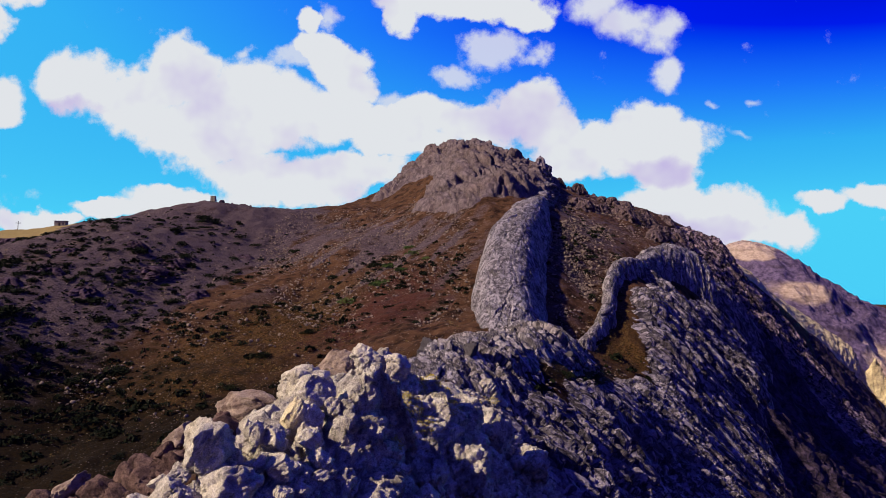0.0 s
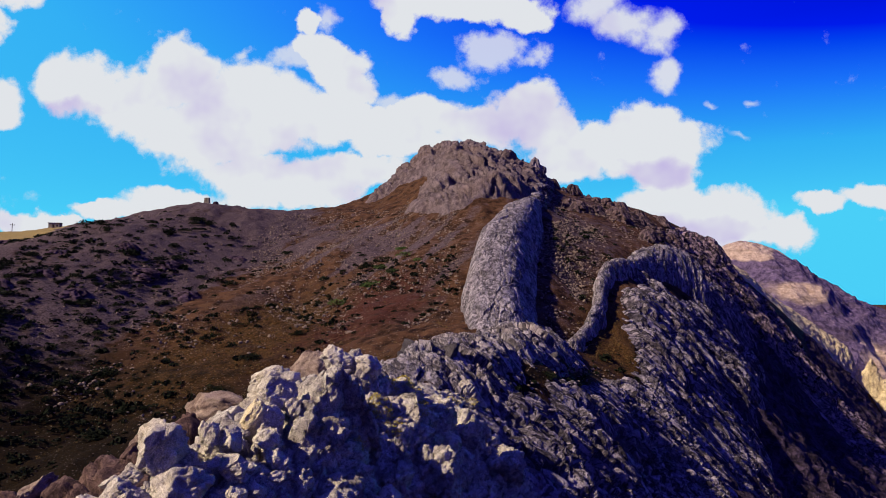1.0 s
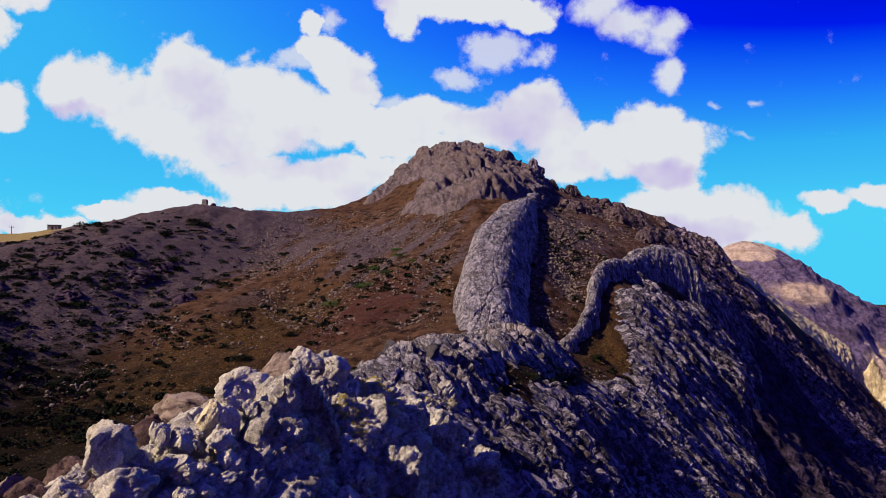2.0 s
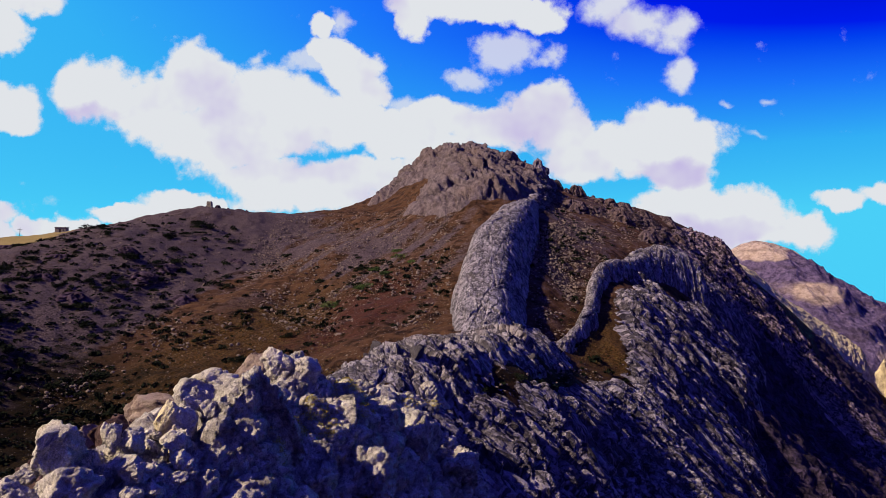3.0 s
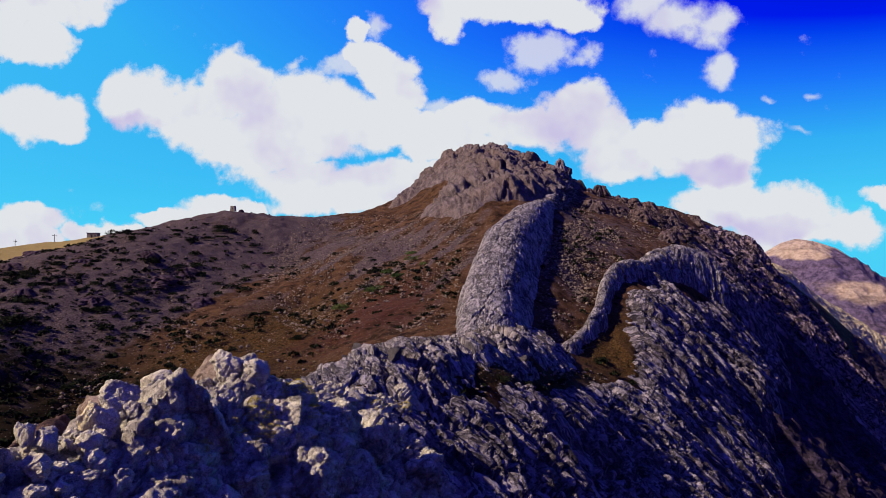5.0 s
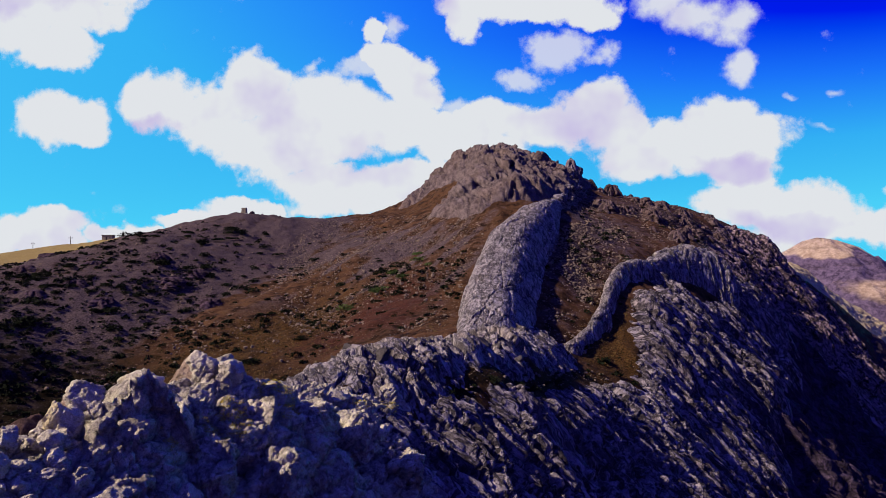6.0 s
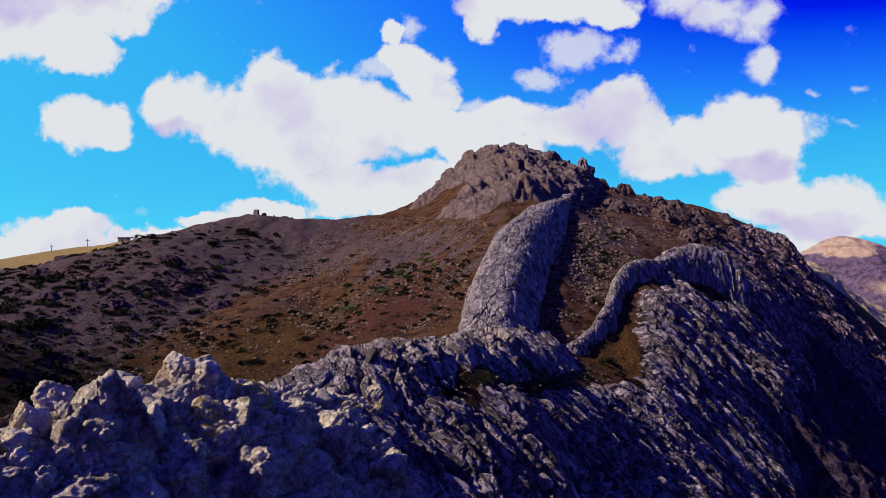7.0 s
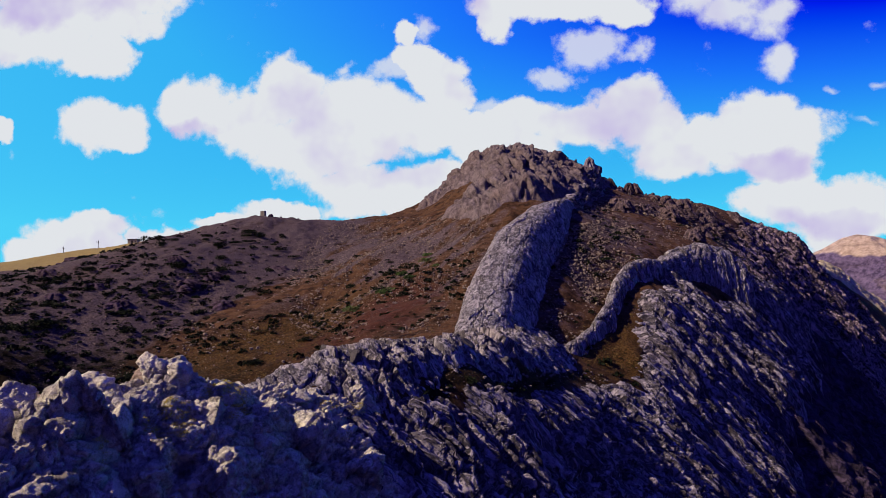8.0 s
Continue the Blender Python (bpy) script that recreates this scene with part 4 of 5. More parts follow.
# ---- single rocks ----
def rock_mesh(name, seed, mat, cuts=15, level=4, rough=0.09, flat=0.62, split=0.0, planes=(), even=(1, 1, 1)):
    """A block worn from a ball by flat cuts, with rounded edges; about one metre in radius."""
    rng = np.random.default_rng(seed)
    bm = bmesh.new()
    bmesh.ops.create_icosphere(bm, subdivisions=level, radius=1.0)
    co = np.array([v.co for v in bm.verts])
    for n, reach in planes:
        n = np.array(n) / np.linalg.norm(n)
        co = co - np.maximum(co @ n - reach, 0)[:, None] * n
    for _ in range(cuts):
        n = rng.normal(size=3)
        n /= np.linalg.norm(n)
        over = co @ n - rng.uniform(flat - 0.15, flat + 0.12)
        co = co - np.where(over > 0, over, 0)[:, None] * n * 0.97
    for v, p in zip(bm.verts, co):
        v.co = p
    bm.normal_update()
    out = 0.7 * np.array([v.normal for v in bm.verts]) + 0.3 * co
    co, flatter = co * np.array(even), co
    bumps = rough * (layers(co[:, 0] * 2 + co[:, 2] * 1.3 + seed, co[:, 1] * 2 - co[:, 2] * 1.1, 4, 0.6, seed)
                     + 0.6 * ridged(co[:, 0] * 2.5 - co[:, 1], co[:, 2] * 2.5 + co[:, 1], 3, seed + 4))
    if split:
        wave = 0.22 * layers(co[:, 0] * 1.7 + seed, co[:, 1] * 1.7 + co[:, 2], 3, 0.5, seed + 8)
        p, q = co[:, 0] - 0.5 * co[:, 2] + seed + 0.6 * wave, co[:, 1] + 0.7 * co[:, 2] + 0.6 * wave
        bumps = bumps + split * 1.3 * pillows(p * 1.6, q * 1.6, seed, 1.8)
        bumps = bumps + split * 0.35 * pillows(p * 3.9, q * 3.6, seed + 3) + split * 0.6 * facets(p * 3.0, q * 2.6, seed + 2, 0.07, 2.3)
        bumps = bumps + split * 0.38 * pillows(p * 9, q * 8, seed + 5)
        bumps = bumps + split * 0.16 * pillows(p * 20, q * 18, seed + 6)
    co = flatter + out * bumps[:, None] / np.array(even)
    for v, p in zip(bm.verts, co):
        v.co = p
    me = bpy.data.meshes.new(name)
    bm.to_mesh(me)
    bm.free()
    me.polygons.foreach_set("use_smooth", np.full(len(me.polygons), True))
    me.materials.append(mat)
    return me


def boulder(x, y, z, sx, sy, sz, seed, mat, label, turn=0, tip=0, planes=()):
    """z: the boulder's middle."""
    ob = new("boulder", rock_mesh("boulder", seed, mat, 15, 5, 0.05, 0.60, 0.075, planes))
    ob.matrix_world = pose(x, y, z, tip, tip * 0.4, turn) @ Matrix.Diagonal((sx, sy, sz, 1))
    return tagged(ob, label, "boulder", "boulders on the crag")


boulder(-7.7, 51.6, 90.9, 2.35, 2.2, 2.3, 11, BLOCK_RED, "large rounded reddish limestone block on the crag", 20)
boulder(-4.9, 47.6, 92.0, 1.5, 1.5, 1.55, 12, BLOCK, "white weathered block beside the reddish one", -15, 20)
boulder(-3.3, 47.6, 91.9, 1.3, 1.3, 1.35, 28, BLOCK, "pale rounded knob beside the white block", 40, 5)
boulder(-7.1, 34.3, 91.5, 1.0, 0.9, 1.35, 13, BLOCK_LIT, "block with a split face, sunlight painted in as cream", 30, 8)
boulder(-6.5, 34.5, 91.3, 0.95, 0.9, 1.25, 29, BLOCK, "grey block leaning against the cream one", 70, -8)
boulder(-6.35, 35.8, 92.3, 1.25, 1.1, 1.2, 14, BLOCK, "pointed grey block leaning on the crag", 10, 35)
boulder(-11.9, 43.6, 89.9, 3.2, 2.0, 1.6, 15, BLOCK_RED, "long flat reddish rock on the west edge", -12, 5, (((0.1, 0, 1), 0.45), ((0, -1, 0.1), 0.5)))
boulder(-9.1, 46.2, 90.7, 2.5, 2.2, 2.3, 16, BLOCK, "fissured grey rock on the crag top", 50, 12)
boulder(-9.6, 28.8, 91.3, 1.7, 1.5, 1.4, 17, BLOCK, "rounded grey boulder with a cleft", 70)
boulder(-8.25, 30.6, 91.65, 0.55, 0.5, 0.95, 18, BLOCK, "small upright stone on the crag", 15, 10)
boulder(-7.55, 31.0, 91.35, 0.85, 0.8, 0.75, 19, BLOCK, "low lumpy boulder on the crag", 45)
boulder(-8.4, 27.0, 90.3, 1.45, 1.3, 1.2, 20, BLOCK, "rounded grey boulder among rubble", 25, 12)
boulder(-10.3, 26.6, 89.9, 1.5, 1.3, 1.5, 30, BLOCK, "low grey boulder at the foot of the rubble", 65, 6)
boulder(-15.6, 41.4, 88.2, 1.7, 1.3, 1.2, 21, BLOCK_RED, "reddish rock on the lower west edge", 35, 10)
boulder(-21.4, 40.3, 85.6, 1.4, 1.1, 1.0, 23, BLOCK_RED, "dark red rock at the foot of the crag", 60)
boulder(-9.2, 33.0, 90.5, 1.0, 0.9, 0.8, 24, BLOCK, "grey boulder wedged in the crag", 20)
boulder(-6.3, 32.6, 90.9, 0.7, 0.7, 0.6, 25, BLOCK, "small grey boulder wedged in the crag", 75)
boulder(-5.5, 35.4, 91.7, 0.6, 0.55, 0.7, 26, BLOCK, "small angular stone beside the fin", 40)
boulder(-6.9, 29.6, 90.5, 1.0, 0.9, 0.75, 27, BLOCK, "flat-topped grey boulder among rubble", 10)


def knobs(name, count, seed, mat, small, large, apart, low=None):
    """Angular blocks weathered out of a rock body, as parts of it."""
    owner = bpy.data.objects[name]
    rng = np.random.default_rng(seed)
    places = SURFACE[name]
    if low:
        places = places[low(places)]
    meshes = [rock_mesh("rock_block", seed + k, mat, 13, 3, 0.10, 0.60) for k in range(8)]
    chosen = []
    for p in places[rng.permutation(len(places))[:count * 12]]:
        size = small + (large - small) * rng.random() ** 2.2
        if all(np.linalg.norm(p - q) > apart * (size + s) for q, s in chosen):
            chosen.append((p, size))
        if len(chosen) == count:
            break
    for p, size in chosen:
        ob = new("rock_block", meshes[rng.integers(8)])
        ob.parent = owner
        ob.matrix_world = pose(p[0], p[1], p[2] - size * 0.25, *rng.uniform(-30, 30, 2), rng.uniform(0, 360)) @ Matrix.Diagonal((size * rng.uniform(0.8, 1.4), size, size * rng.uniform(0.8, 1.3), 1))


knobs("crag_near", 130, 500, LIME_NEAR, 0.35, 1.3, 0.7, lambda p: (p[:, 1] > 25) & (p[:, 0] < 9))
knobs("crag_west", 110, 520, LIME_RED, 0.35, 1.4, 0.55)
knobs("crest_rock", 45, 540, LIME_SLAB, 0.35, 1.2, 0.65)
knobs("apron_rock", 130, 560, LIME_HORN, 0.4, 1.3, 0.8, lambda p: p[:, 1] < 105)


def bulk(name, x, y, z, sx, sy, sz, seed, turn=0.0, tip=0.0, cuts=10, flat=0.62, mat=None, planes=()):
    """A large mass of the near crag, as a part of it."""
    ob = new(name, rock_mesh(name, seed, mat or LIME_NEAR, cuts, 6, 0.05, flat, 0.085, planes, tuple(q / (sx * sy * sz) ** (1 / 3) for q in (sx, sy, sz))))
    ob.parent = bpy.data.objects["crag_near"]
    ob.matrix_world = pose(x, y, z, tip, 0, turn) @ Matrix.Diagonal((sx, sy, sz, 1))
    return ob


tagged(bulk("rock_fin", -4.5, 38.5, 88.9, 3.4, 3.6, 6.0, 610, 0, 0, 2, 0.98, planes=(((-0.43, -0.34, 0.835), 0.71), ((0.737, -0.665, -0.12), 0.52), ((-0.5, -0.8, 0.3), 0.88), ((0.1, 0.75, 0.65), 0.13))), "leaning limestone fin with a sunlit crest")
bulk("rock_mass", -4.9, 34.4, 88.0, 2.3, 2.2, 3.9, 616, 15, 0, 6, 0.75, planes=(((0.35, -0.85, 0.3), 0.5), ((-0.75, -0.2, 0.6), 0.55)))
bulk("rock_mass", -3.6, 49.0, 90.0, 2.7, 2.6, 2.6, 611, 20)
bulk("rock_mass", -0.7, 47.4, 88.4, 2.0, 2.2, 2.3, 612, 50)
bulk("rock_mass", 1.5, 52.0, 86.2, 2.4, 3.0, 2.8, 613, 10)
bulk("rock_mass", 3.6, 57.0, 84.4, 2.2, 2.6, 2.6, 614, 70)
bulk("rock_mass", 5.0, 69.2, 84.4, 2.5, 2.2, 2.4, 615, 35)
bulk("rock_mass", -1.6, 40.5, 85.8, 2.2, 3.2, 3.2, 617, -10, 10)
bulk("rock_mass", 1.0, 45.0, 84.8, 2.2, 2.8, 3.4, 618, 25, 8)
bulk("rock_mass", -6.6, 30.5, 88.3, 2.2, 2.2, 2.6, 619, 45)
bulk("rock_mass", -9.6, 31.5, 88.9, 1.9, 2.0, 1.9, 620, 80)
bulk("rock_mass", -7.6, 39.5, 89.2, 2.4, 3.0, 2.2, 621, 5)
bulk("rock_mass", -7.4, 47.0, 89.4, 2.6, 2.4, 2.2, 622, 30)
bulk("rock_mass", 4.2, 50.5, 82.0, 2.2, 2.8, 3.2, 623, 15, 10)
bulk("rock_mass", 7.5, 61.0, 80.8, 2.4, 2.8, 2.8, 624, 30)
bulk("rock_mass", -4.2, 28.5, 85.0, 2.8, 3.0, 3.4, 625, 60)


rubble = random.Random(77)
for k in range(58):
    bx, by = rubble.uniform(-11.5, -5.2), rubble.uniform(25.5, 34)
    size = rubble.uniform(0.28, 0.72)
    boulder(bx, by, float(land(np.array([bx]), np.array([by]))[0]) + 0.55, size * rubble.uniform(0.8, 1.4), size, size * rubble.uniform(0.7, 1.0), 200 + k, BLOCK,
            "small broken grey stone lying on the crag", rubble.uniform(0, 180), rubble.uniform(-20, 20))


def spire(x, y, base, top, w, seed, label, lean=(0, 0), mat=None, taper=0.8):
    """A jagged tooth of rock, narrowing upwards."""
    rng = np.random.default_rng(seed)
    a, h = np.meshgrid(np.linspace(0, 2 * math.pi, 49), np.linspace(0, 1, 34))
    r = w * (1 - taper * h ** 1.5) * (1 - step(h, 0.93, 1.0) * 0.97)
    r = r * (1 + 0.42 * facets(np.cos(a) * 1.6 + 3 + h * 0.5 + seed, np.sin(a) * 1.6 + h * 1.4, seed, 0.2) + 0.2 * ridged(np.cos(a) * 3, np.sin(a) * 3 + h * 3, 3, seed))
    px = x + r * np.cos(a) + lean[0] * h ** 1.3
    py = y + r * np.sin(a) * 0.8 + lean[1] * h ** 1.3
    pz = base + (top - base) * h
    me, _ = sheet("pinnacle", px, py, pz, None, (mat or LIME_TOOTH,))
    return tagged(new("pinnacle", me), label, "rock pinnacle", "rock teeth on the skyline")


spire(47.4, 321, 116, 141.0, 3.7, 31, "broad rock horn beside the summit", (-0.5, 0), LIME_HORN, 0.35)
spire(45.4, 320, 122, 144.2, 4.2, 32, "pointed tip of the rock horn", (-0.6, 0), LIME_HORN, 0.72)
for i, (px, py, top, w) in enumerate(((54.5, 320, 134.2, 2.4), (58, 319, 130.2, 2.6), (62, 324, 132.2, 2.8), (67.5, 336, 133.0, 3.0), (79, 362, 130.5, 2.2),
                                      (88, 380, 127.5, 2.6), (97, 399, 129.9, 3.2), (107, 419, 131.2, 3.6), (113, 424, 126.5, 3.0), (119, 422, 125.6, 3.4), (123, 421, 124.0, 3.8),
                                      (127, 419, 122.3, 3.8), (133, 417, 120.5, 4.0), (137, 413, 116.7, 3.6), (142, 409, 112.5, 3.2), (152, 399, 107.5, 3.0))):
    spire(px, py, top - 9, top, w * 1.1, 40 + i, "dark jagged rock tooth on the ridge", ((i % 3 - 1) * 0.8, 0), None, 0.72)

# outcrops on the slope below the ridge
crop = random.Random(55)
for k in range(46):
    f = crop.random()
    cx, cy = 58 + 62 * f + crop.uniform(-14, 10), 250 + 140 * f + crop.uniform(-34, 6)
    w = crop.uniform(1.4, 4.2)
    base = float(land(np.array([cx]), np.array([cy]))[0])
    ob = spire(cx, cy, base - 2, base + w * crop.uniform(0.5, 1.3), w, 300 + k, "low dark rock outcrop on the stony slope", (0, w * 0.4), LIME_TOOTH, 0.6)
    ob.name = "outcrop"
    tagged(ob, category="rock outcrop", group="outcrops below the ridge")
for k in range(16):
    cx, cy = crop.uniform(-125, -62), crop.uniform(150, 235)
    w = crop.uniform(1.2, 3.2)
    base = float(land(np.array([cx]), np.array([cy]))[0])
    ob = spire(cx, cy, base - 2, base + w * crop.uniform(0.3, 0.7), w * 1.3, 360 + k, "low purple-grey rock outcrop among shrubs", (0, w * 0.4), LIME_PURPLE, 0.6)
    ob.name = "outcrop"
    tagged(ob, category="rock outcrop", group="outcrops of the west slope")

for k, (cx, cy, w, h) in enumerate(((-152, 231, 4.2, 2.6), (-146, 227, 4.4, 3.4), (-141, 224, 4.6, 2.6), (-135, 220, 3.6, 1.8), (-85, 263, 1.1, 1.0), (-82, 266, 0.7, 0.6), (-79, 268, 0.8, 0.5),
                                    (-76, 270, 0.7, 0.8), (-72, 272, 0.7, 0.4), (-117, 250, 0.7, 0.5), (-136, 266, 0.8, 0.5))):
    base = float(land(np.array([float(cx)]), np.array([float(cy)]))[0])
    ob = spire(cx, cy, base - 1.5, base + h, w, 420 + k, "small dark purple rock outcrop on the shoulder", (0, 0.2), LIME_PURPLE, 0.6)
    ob.name = "outcrop"
    tagged(ob, category="rock outcrop", group="outcrops of the shoulder")

# buttresses under the summit
for i, (px, py, top, w, low) in enumerate(((6, 268, 131.5, 6, 16), (12, 252, 128, 7, 16), (14, 232, 121.5, 5.5, 12), (0, 283, 135, 6, 12), (19, 285, 138.5, 7, 14),
                                           (30, 300, 141, 7, 12), (-9, 294, 137.5, 5, 9), (34, 262, 124.5, 5, 12), (-3, 303, 144, 6, 12), (10, 313, 146.8, 6, 12), (21, 318, 146.5, 7, 12), (33, 322, 144.5, 7, 12), (-3, 238, 112.5, 4.5, 9))):
    ob = new("buttress", rock_mesh("buttress", 700 + i, LIME_FAR, 22, 5, 0.05, 0.62, 0.085))
    ob.matrix_world = pose(px, py, top - low * 0.72, -8, 0, 40 * i) @ Matrix.Diagonal((w * 1.35, w * 1.15, low, 1))
    tagged(ob, "jointed mauve-grey rock buttress of the summit", "rock buttress", "buttresses of the summit")


# ---- hut, cairn and poles on the skyline ----
def part(name, bm, mat, parent, label=""):
    me = bpy.data.meshes.new(name)
    bm.to_mesh(me)
    bm.free()
    me.materials.append(mat)
    ob = new(name, me)
    ob.parent = parent
    return tagged(ob, label)


def box(bm, x0, x1, y0, y1, z0, z1):
    m = Matrix.Translation(((x0 + x1) / 2, (y0 + y1) / 2, (z0 + z1) / 2)) @ Matrix.Diagonal((x1 - x0, y1 - y0, z1 - z0, 1))
    bmesh.ops.create_cube(bm, size=1, matrix=m)
    return bm


def boxes(*each):
    bm = bmesh.new()
    for b in each:
        box(bm, *b)
    return bm


def plain(name, a, b, scale=2.0, rough=0.85):
    m = Mat(name, rough)
    n = m.noise(scale, 6, 0.65)
    return m.done(m.mix(n, a, b), n, 0.05)


WALL = plain("rubble_wall", (0.12, 0.095, 0.085), (0.26, 0.22, 0.19))
SLATE = plain("roof_slab", (0.10, 0.085, 0.08), (0.18, 0.16, 0.15))
TIMBER = plain("old_timber", (0.05, 0.035, 0.025), (0.12, 0.09, 0.065), 6)
IRON = plain("dull_iron", (0.06, 0.06, 0.065), (0.13, 0.12, 0.12), 8, 0.6)


def height(x, y):
    return float(land(np.array([float(x)]), np.array([float(y)]))[0])


def hut(x, y, turn):
    root = new("stone_hut")
    root.matrix_world = pose(x, y, height(x, y) - 0.3, 0, 0, turn) @ Matrix.Diagonal((0.78, 0.78, 0.85, 1))
    tagged(root, "small square stone hut with a flat roof on the skyline", "hut")
    part("wall", boxes((-2.7, -0.7, -2, -1.6, 0, 2.8), (0.3, 1.2, -2, -1.6, 0, 2.8), (2.0, 2.7, -2, -1.6, 0, 2.8), (-0.7, 0.3, -2, -1.6, 2.1, 2.8), (1.2, 2.0, -2, -1.6, 0, 1.1),
                       (1.2, 2.0, -2, -1.6, 1.9, 2.8)), WALL, root)
    part("wall", boxes((-2.7, 2.7, 1.6, 2, 0, 2.8)), WALL, root)
    part("wall", boxes((-2.7, -2.3, -1.6, 1.6, 0, 2.8)), WALL, root)
    part("wall", boxes((2.3, 2.7, -1.6, 1.6, 0, 2.8)), WALL, root)
    part("roof", boxes((-2.95, 2.95, -2.25, 2.25, 2.804, 3.05)), SLATE, root, "flat grey slab roof")
    part("door", boxes((-0.68, 0.28, -1.75, -1.69, 0.0, 2.08)), TIMBER, root, "dark timber door")
    part("window", boxes((1.22, 1.98, -1.75, -1.7, 1.12, 1.88)), IRON, root, "small dark shutter")


hut(-157, 282, 8)


def cairn(x, y):
    root = new("stone_tower")
    root.matrix_world = pose(x, y, height(x, y) - 0.2)
    tagged(root, "square stacked stone marker tower on the shoulder", "cairn")
    rng = random.Random(4)
    for k in range(6):
        bm = bmesh.new()
        for q in range(4):
            w = 0.95 - 0.02 * k
            ax, ay = ((-w, -w), (0.02, -w), (-w, 0.02), (0.02, 0.02))[q]
            box(bm, ax + rng.uniform(-0.06, 0.06), ax + w - 0.03, ay + rng.uniform(-0.06, 0.06), ay + w - 0.03, k * 0.32, k * 0.32 + 0.30)
        part("stone_course", bm, WALL, root)
    part("capstone", boxes((-0.8, 0.8, -0.8, 0.8, 1.924, 2.1)), SLATE, root)


cairn(-88.6, 264)


def pole(x, y, h, seed):
    root = new("utility_pole")
    root.matrix_world = pose(x, y, height(x, y) - 0.4, 0, 2, seed * 40)
    tagged(root, "thin wooden line pole with a crossarm on the grassy hill", "utility pole", "line poles on the hill")
    bm = bmesh.new()
    bmesh.ops.create_cone(bm, segments=10, radius1=0.16, radius2=0.10, depth=h, cap_ends=True, matrix=Matrix.Translation((0, 0, h / 2)))
    part("shaft", bm, TIMBER, root)
    part("crossarm", boxes((-0.9, 0.9, -0.08, 0.08, h - 0.9, h - 0.74)), TIMBER, root)
    for dx in (-0.7, 0.0, 0.7):
        part("insulator", boxes((dx - 0.06, dx + 0.06, -0.06, 0.06, h - 0.74, h - 0.5)), IRON, root)


pole(-178, 287, 4.6, 1)
pole(-207, 302, 5.0, 2)


# ---- stones, shrubs and grass ----
def scatter(count, seed, zones):
    """Random places by weighted ellipses (x, y, rx, ry, turn, weight), as an array of x, y."""
    rng = np.random.default_rng(seed)
    share = np.array([z[5] for z in zones], float)
    out = []
    for (cx, cy, rx, ry, turn, _), n in zip(zones, np.round(count * share / share.sum()).astype(int)):
        r, a = np.sqrt(rng.random(n)), rng.random(n) * 2 * math.pi
        dx, dy, c, s = r * np.cos(a) * rx, r * np.sin(a) * ry, math.cos(radians(turn)), math.sin(radians(turn))
        out.append(np.stack([cx + dx * c - dy * s, cy + dx * s + dy * c], 1))
    p = np.concatenate(out)
    clear = np.full(len(p), -99.0)
    for o in HARD:
        clear = np.maximum(clear, inside(p[:, 0], p[:, 1], o))
    clear = np.maximum(clear, 9 - np.abs(p[:, 0] - np.interp(p[:, 1], (118, 149, 171, 194, 222), (11, 14.5, 15.5, 22, 36))) - 90 * ((p[:, 1] < 118) | (p[:, 1] > 222)))
    return p[clear < 0.5]


def joined(name, places, shapes, sizes, mat, label, category, sink=0.25, seed=1, smooth=False, z=None):
    """Many small pieces as one object: shapes are (vertices, faces) that are turned, sized and set on the land."""
    rng = np.random.default_rng(seed)
    z = land(places[:, 0], places[:, 1]) if z is None else z
    co, faces, base = [], [], 0
    for (x, y), h, s in zip(places, z, sizes):
        v, f = shapes[rng.integers(len(shapes))]
        a = rng.random() * 2 * math.pi
        c, q = math.cos(a), math.sin(a)
        w = v * s * rng.uniform(0.7, 1.25, 3)
        co.append(np.stack([x + w[:, 0] * c - w[:, 1] * q, y + w[:, 0] * q + w[:, 1] * c, h + w[:, 2] + s * sink], 1))
        faces.append(f + base)
        base += len(v)
    co, faces = np.concatenate(co), np.concatenate(faces)
    me = bpy.data.meshes.new(name)
    me.vertices.add(len(co))
    me.vertices.foreach_set("co", co.astype(np.float32).ravel())
    k = faces.shape[1]
    me.loops.add(faces.size)
    me.loops.foreach_set("vertex_index", faces.astype(np.int32).ravel())
    me.polygons.add(len(faces))
    me.polygons.foreach_set("loop_start", np.arange(0, faces.size, k, dtype=np.int32))
    me.polygons.foreach_set("use_smooth", np.full(len(faces), smooth))
    me.update(calc_edges=True)
    me.materials.append(mat)
    return tagged(new(name, me), label, category, kind="stuff")


def pebble(seed):
    rng = np.random.default_rng(seed)
    bm = bmesh.new()
    bmesh.ops.create_icosphere(bm, subdivisions=1, radius=0.5)
    v = np.array([p.co for p in bm.verts]) * rng.uniform(0.65, 1.25, (len(bm.verts), 1)) * np.array((1, 0.85, 0.7))
    f = np.array([[p.index for p in q.verts] for q in bm.faces])
    bm.free()
    return v, f


def tuft(seed, n=26, flat=0.55, leaf=0.17):
    """A cushion of small leaf cards."""
    rng = np.random.default_rng(seed)
    d = rng.normal(size=(n, 3))
    d[:, 2] = np.abs(d[:, 2])
    d /= np.linalg.norm(d, axis=1, keepdims=True)
    lumps = 0.7 + 0.5 * rng.random((n, 1))
    mid = d * np.array((0.5, 0.5, flat)) * lumps
    a, b = rng.normal(size=(n, 3)), rng.normal(size=(n, 3))
    a = leaf * a / np.linalg.norm(a, axis=1, keepdims=True)
    b = leaf * b / np.linalg.norm(b, axis=1, keepdims=True)
    v = np.stack([mid - a, mid + b * 0.7, mid + a, mid - b * 0.7], 1).reshape(-1, 3)
    return v, np.arange(4 * n).reshape(n, 4)


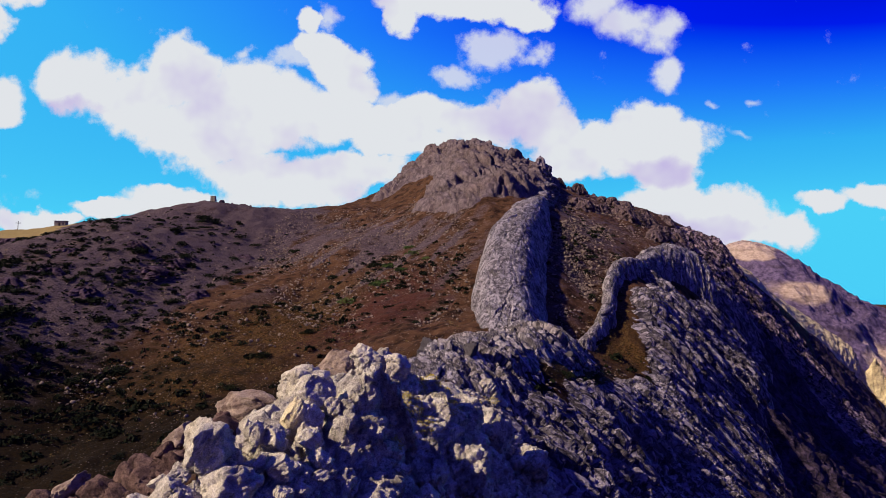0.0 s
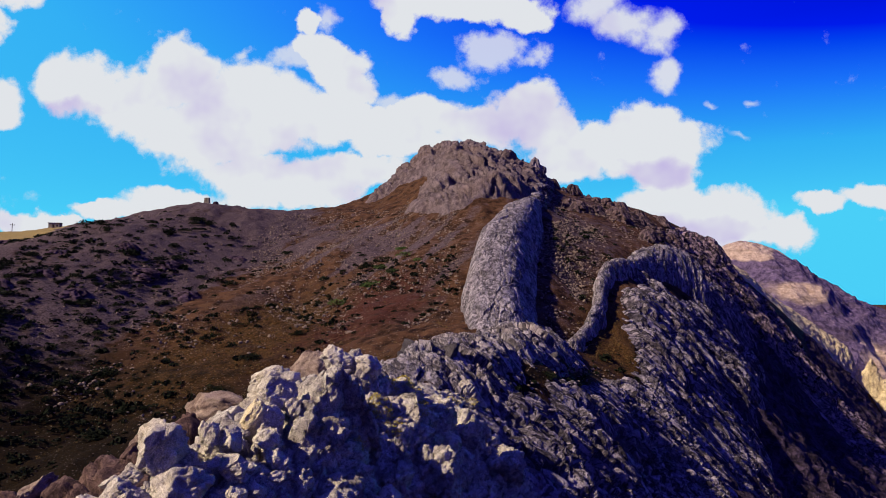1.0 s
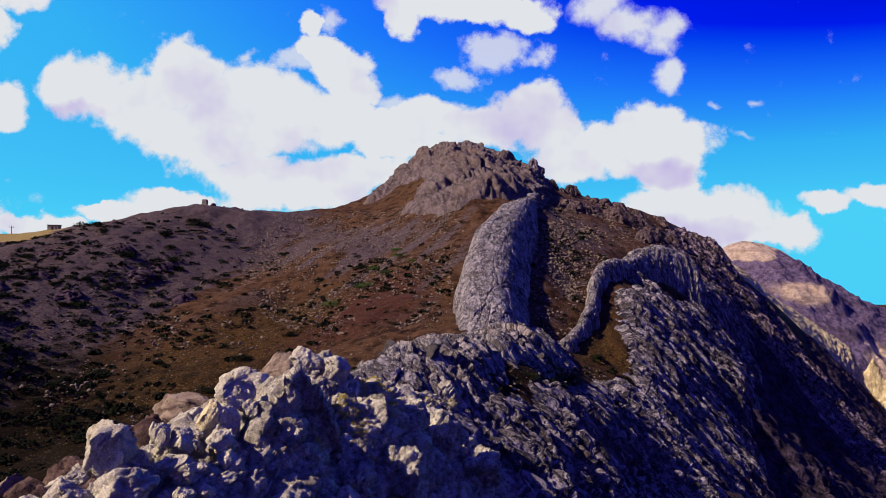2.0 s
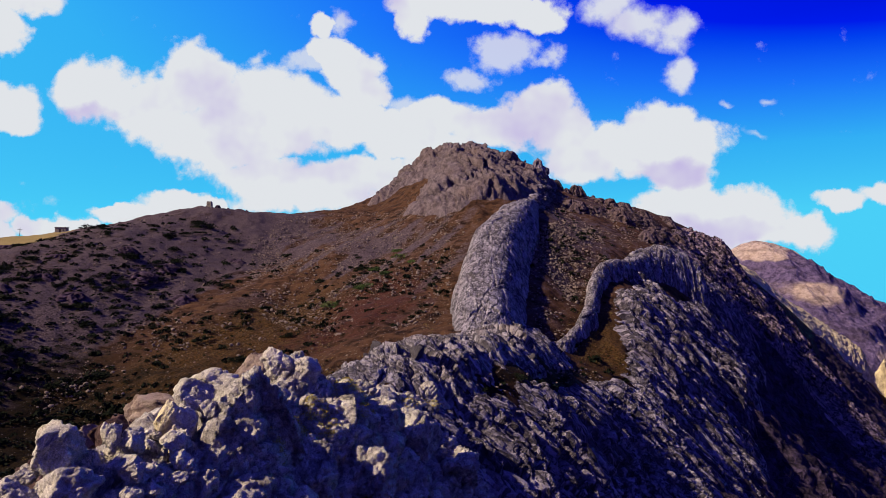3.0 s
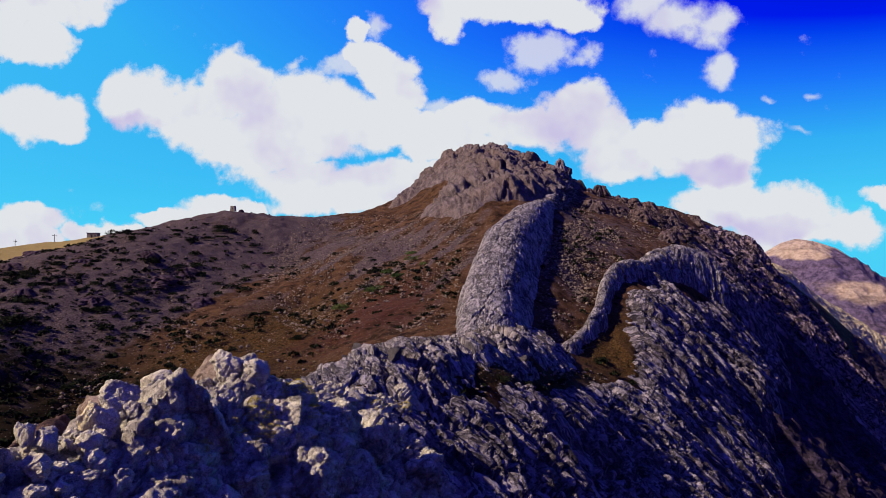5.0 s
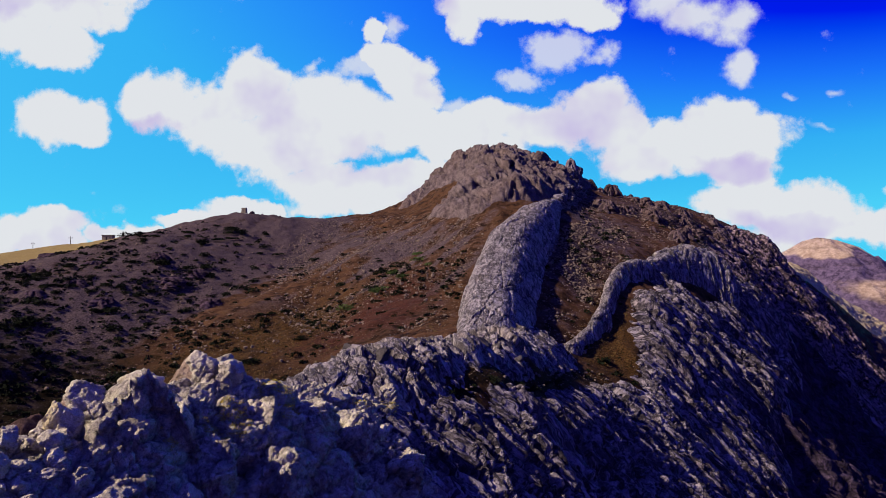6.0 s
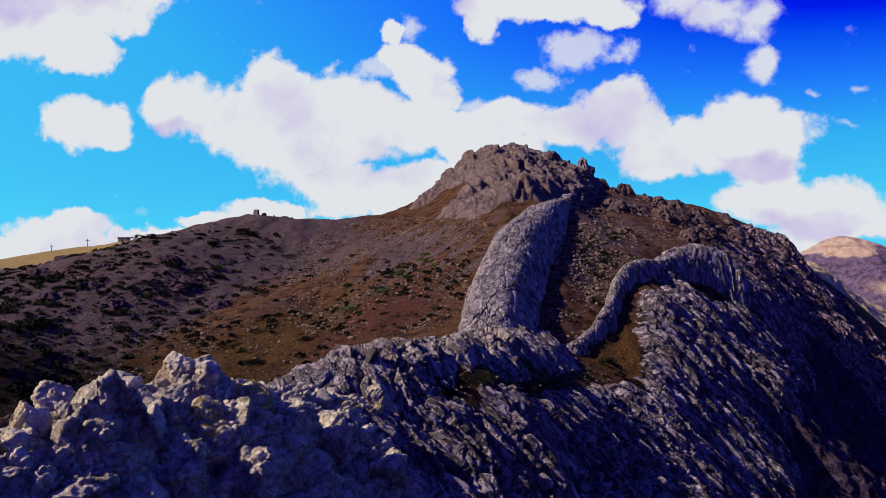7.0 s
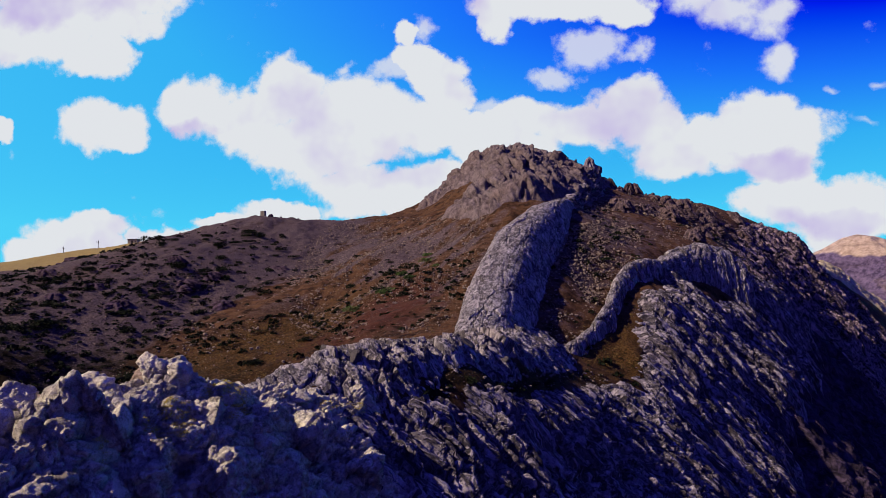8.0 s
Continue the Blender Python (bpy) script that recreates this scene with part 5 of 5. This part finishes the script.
STONE = plain("loose_stone", (0.072, 0.05, 0.046), (0.20, 0.15, 0.132), 0.8)
STRAW = plain("dry_tufts", (0.06, 0.04, 0.015), (0.15, 0.10, 0.035), 0.6)
PEBBLES = [pebble(i) for i in range(7)]
SLOPES = ((-95, 180, 55, 70, 0, 0.8), (-58, 180, 7, 65, -6, 0.5), (-25, 205, 30, 75, 18, 2.6), (-20, 135, 40, 40, 0, 0.4), (40, 207, 12, 48, -6, 1.2), (32, 172, 6, 34, -10, 0.5), (80, 310, 40, 90, -20, 1.2), (70, 250, 25, 40, -10, 0.6), (0, 235, 20, 40, 0, 0.7))
spots = scatter(28000, 5, SLOPES)
joined("scree_stones", spots, PEBBLES, 0.18 + 0.85 * np.random.default_rng(6).random(len(spots)) ** 5, STONE, "loose pale grey stones strewn over the slope", "stones", 0.1, 7)
spots = scatter(3500, 8, ((-95, 170, 60, 80, 0, 1.2), (-92, 140, 40, 60, 0, 1.6), (-40, 130, 30, 50, 10, 0.2), (-62, 95, 30, 34, 0, 0.8), (-12, 165, 20, 30, 0, 0.35), (40, 185, 14, 60, -6, 0.25)))
joined("low_scrub", spots, [tuft(i, 40, 0.34, 0.2) for i in range(6)], 0.5 + 1.7 * np.random.default_rng(9).random(len(spots)) ** 3, SHRUB, "dark low thorny scrub dotted over the slope", "scrub", 0.0, 10)
spots = scatter(2200, 18, ((-40, 140, 32, 55, 10, 1.6), (-15, 110, 30, 30, 0, 0.8), (39, 150, 7, 16, -15, 0.35)))
joined("dry_grass_tufts", spots, [tuft(i + 30, 20, 0.6, 0.13) for i in range(6)], 0.3 + 0.5 * np.random.default_rng(19).random(len(spots)) ** 2, STRAW, "dry straw-coloured grass tufts on the lower slope", "dry grass", 0.0, 20)


def shrub_mesh(name, seed, mat):
    shapes = [tuft(seed * 10 + k, 110, 0.5, 0.09) for k in range(4)]
    rng = np.random.default_rng(seed)
    co, faces, base = [], [], 0
    for k, (v, f) in enumerate(shapes):
        off = np.array((rng.uniform(-0.45, 0.45), rng.uniform(-0.35, 0.35), 0)) if k else np.zeros(3)
        co.append(v * rng.uniform(0.55, 1.0) + off)
        faces.append(f + base)
        base += len(v)
    me = bpy.data.meshes.new(name)
    me.from_pydata(np.concatenate(co).tolist(), [], np.concatenate(faces).tolist())
    me.materials.append(mat)
    return me


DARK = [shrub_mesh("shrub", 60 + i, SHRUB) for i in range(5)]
GREEN = [shrub_mesh("shrub", 80 + i, SHRUB_GREEN) for i in range(3)]


def shrubs(places, sizes, meshes, label, group, seed):
    rng = random.Random(seed)
    z = land(places[:, 0], places[:, 1])
    for (x, y), h, s in zip(places, z, sizes):
        ob = new("shrub", rng.choice(meshes))
        ob.matrix_world = pose(x, y, h - 0.15, 0, 0, rng.uniform(0, 360)) @ Matrix.Diagonal((s * rng.uniform(0.9, 1.5), s, s * rng.uniform(0.55, 0.9), 1))
        tagged(ob, label, "shrub", group)


spots = scatter(200, 21, ((-98, 190, 45, 55, 0, 1.0), (-95, 145, 38, 50, 0, 1.3), (-80, 205, 25, 35, 0, 0.4), (-56, 84, 26, 28, 0, 0.5)))
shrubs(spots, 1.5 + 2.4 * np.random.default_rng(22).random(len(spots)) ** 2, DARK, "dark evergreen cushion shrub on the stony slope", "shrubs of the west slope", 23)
spots = scatter(48, 24, ((-18, 165, 22, 38, 14, 1.0), (-45, 135, 20, 40, 0, 0.8), (40, 175, 10, 40, -6, 0.3)))
shrubs(spots, 1.2 + 1.8 * np.random.default_rng(25).random(len(spots)) ** 2, DARK, "low dark shrub on the brown slope", "shrubs of the middle slope", 26)
spots = scatter(30, 27, ((80, 290, 30, 70, -20, 1.0), (-40, 235, 25, 30, 0, 0.8)))
shrubs(spots, 1.2 + 1.6 * np.random.default_rng(28).random(len(spots)) ** 2, DARK, "low dark shrub high on the slope", "shrubs of the upper slope", 29)
spots = np.array([(10.5, 76), (12.5, 79), (14.5, 82), (17.5, 87.5), (20, 92), (19, 96), (22.5, 101), (24.5, 108), (25, 114), (28, 121), (31, 127), (34, 132)])
shrubs(spots, np.array([1.1, 0.9, 1.4, 1.0, 1.6, 0.9, 1.2, 1.5, 1.0, 1.3, 1.1, 0.9]), DARK, "dark low bush on the narrow rock ledge", "bushes on the ledge", 30)
spots = np.array([(-15.5, 166), (-11, 174), (-7, 186), (-9, 196), (-21, 160), (-4, 178), (-14, 181)])
shrubs(spots, np.array([3.4, 2.8, 2.6, 3.0, 3.6, 2.0, 2.2]), GREEN, "bright green low shrub on the brown slope", "green shrubs", 33)


def ledge_grass():
    """Yellow-green grass tufts on the small ledges of the near rock."""
    rng = np.random.default_rng(90)
    spots, rock = [], SURFACE["crag_near"]
    for cx, cy, r, n in ((-1.9, 42.6, 0.9, 90), (-1.5, 44.6, 1.2, 170), (-0.2, 48.9, 1.7, 240), (0.6, 51.4, 1.3, 120), (2.4, 56.0, 1.1, 60), (3.0, 63.5, 1.1, 60), (5.0, 67, 1.0, 40), (-6.2, 31.5, 0.4, 12), (-2.4, 37.2, 0.5, 24)):
        near = rock[np.hypot(rock[:, 0] - cx, rock[:, 1] - cy) < r]
        spots.append(near[rng.integers(len(near), size=n)])
    spots = np.concatenate(spots)
    joined("ledge_grass", spots[:, :2], [tuft(i + 60, 26, 0.3, 0.09) for i in range(5)], 0.24 + 0.26 * rng.random(len(spots)), LEDGE_STRAW, "yellow-green grass tufts on the rock ledges", "grass", -0.02, 91, z=spots[:, 2])


LEDGE_STRAW = plain("ledge_straw", (0.20, 0.145, 0.02), (0.50, 0.40, 0.07), 1.5)
ledge_grass()


def ledge_stones():
    rng = np.random.default_rng(95)
    line = np.array(along([(10.5, 76.5), (16, 86), (19.5, 93), (25, 112), (29, 123), (34.5, 132)], 0.35))
    spots = line + rng.normal(size=line.shape) * 1.1
    joined("ledge_stones", spots, PEBBLES, 0.15 + 0.6 * rng.random(len(spots)) ** 3, STONE, "pale broken stones on the dark ledge", "stones", 0.2, 96)


ledge_stones()
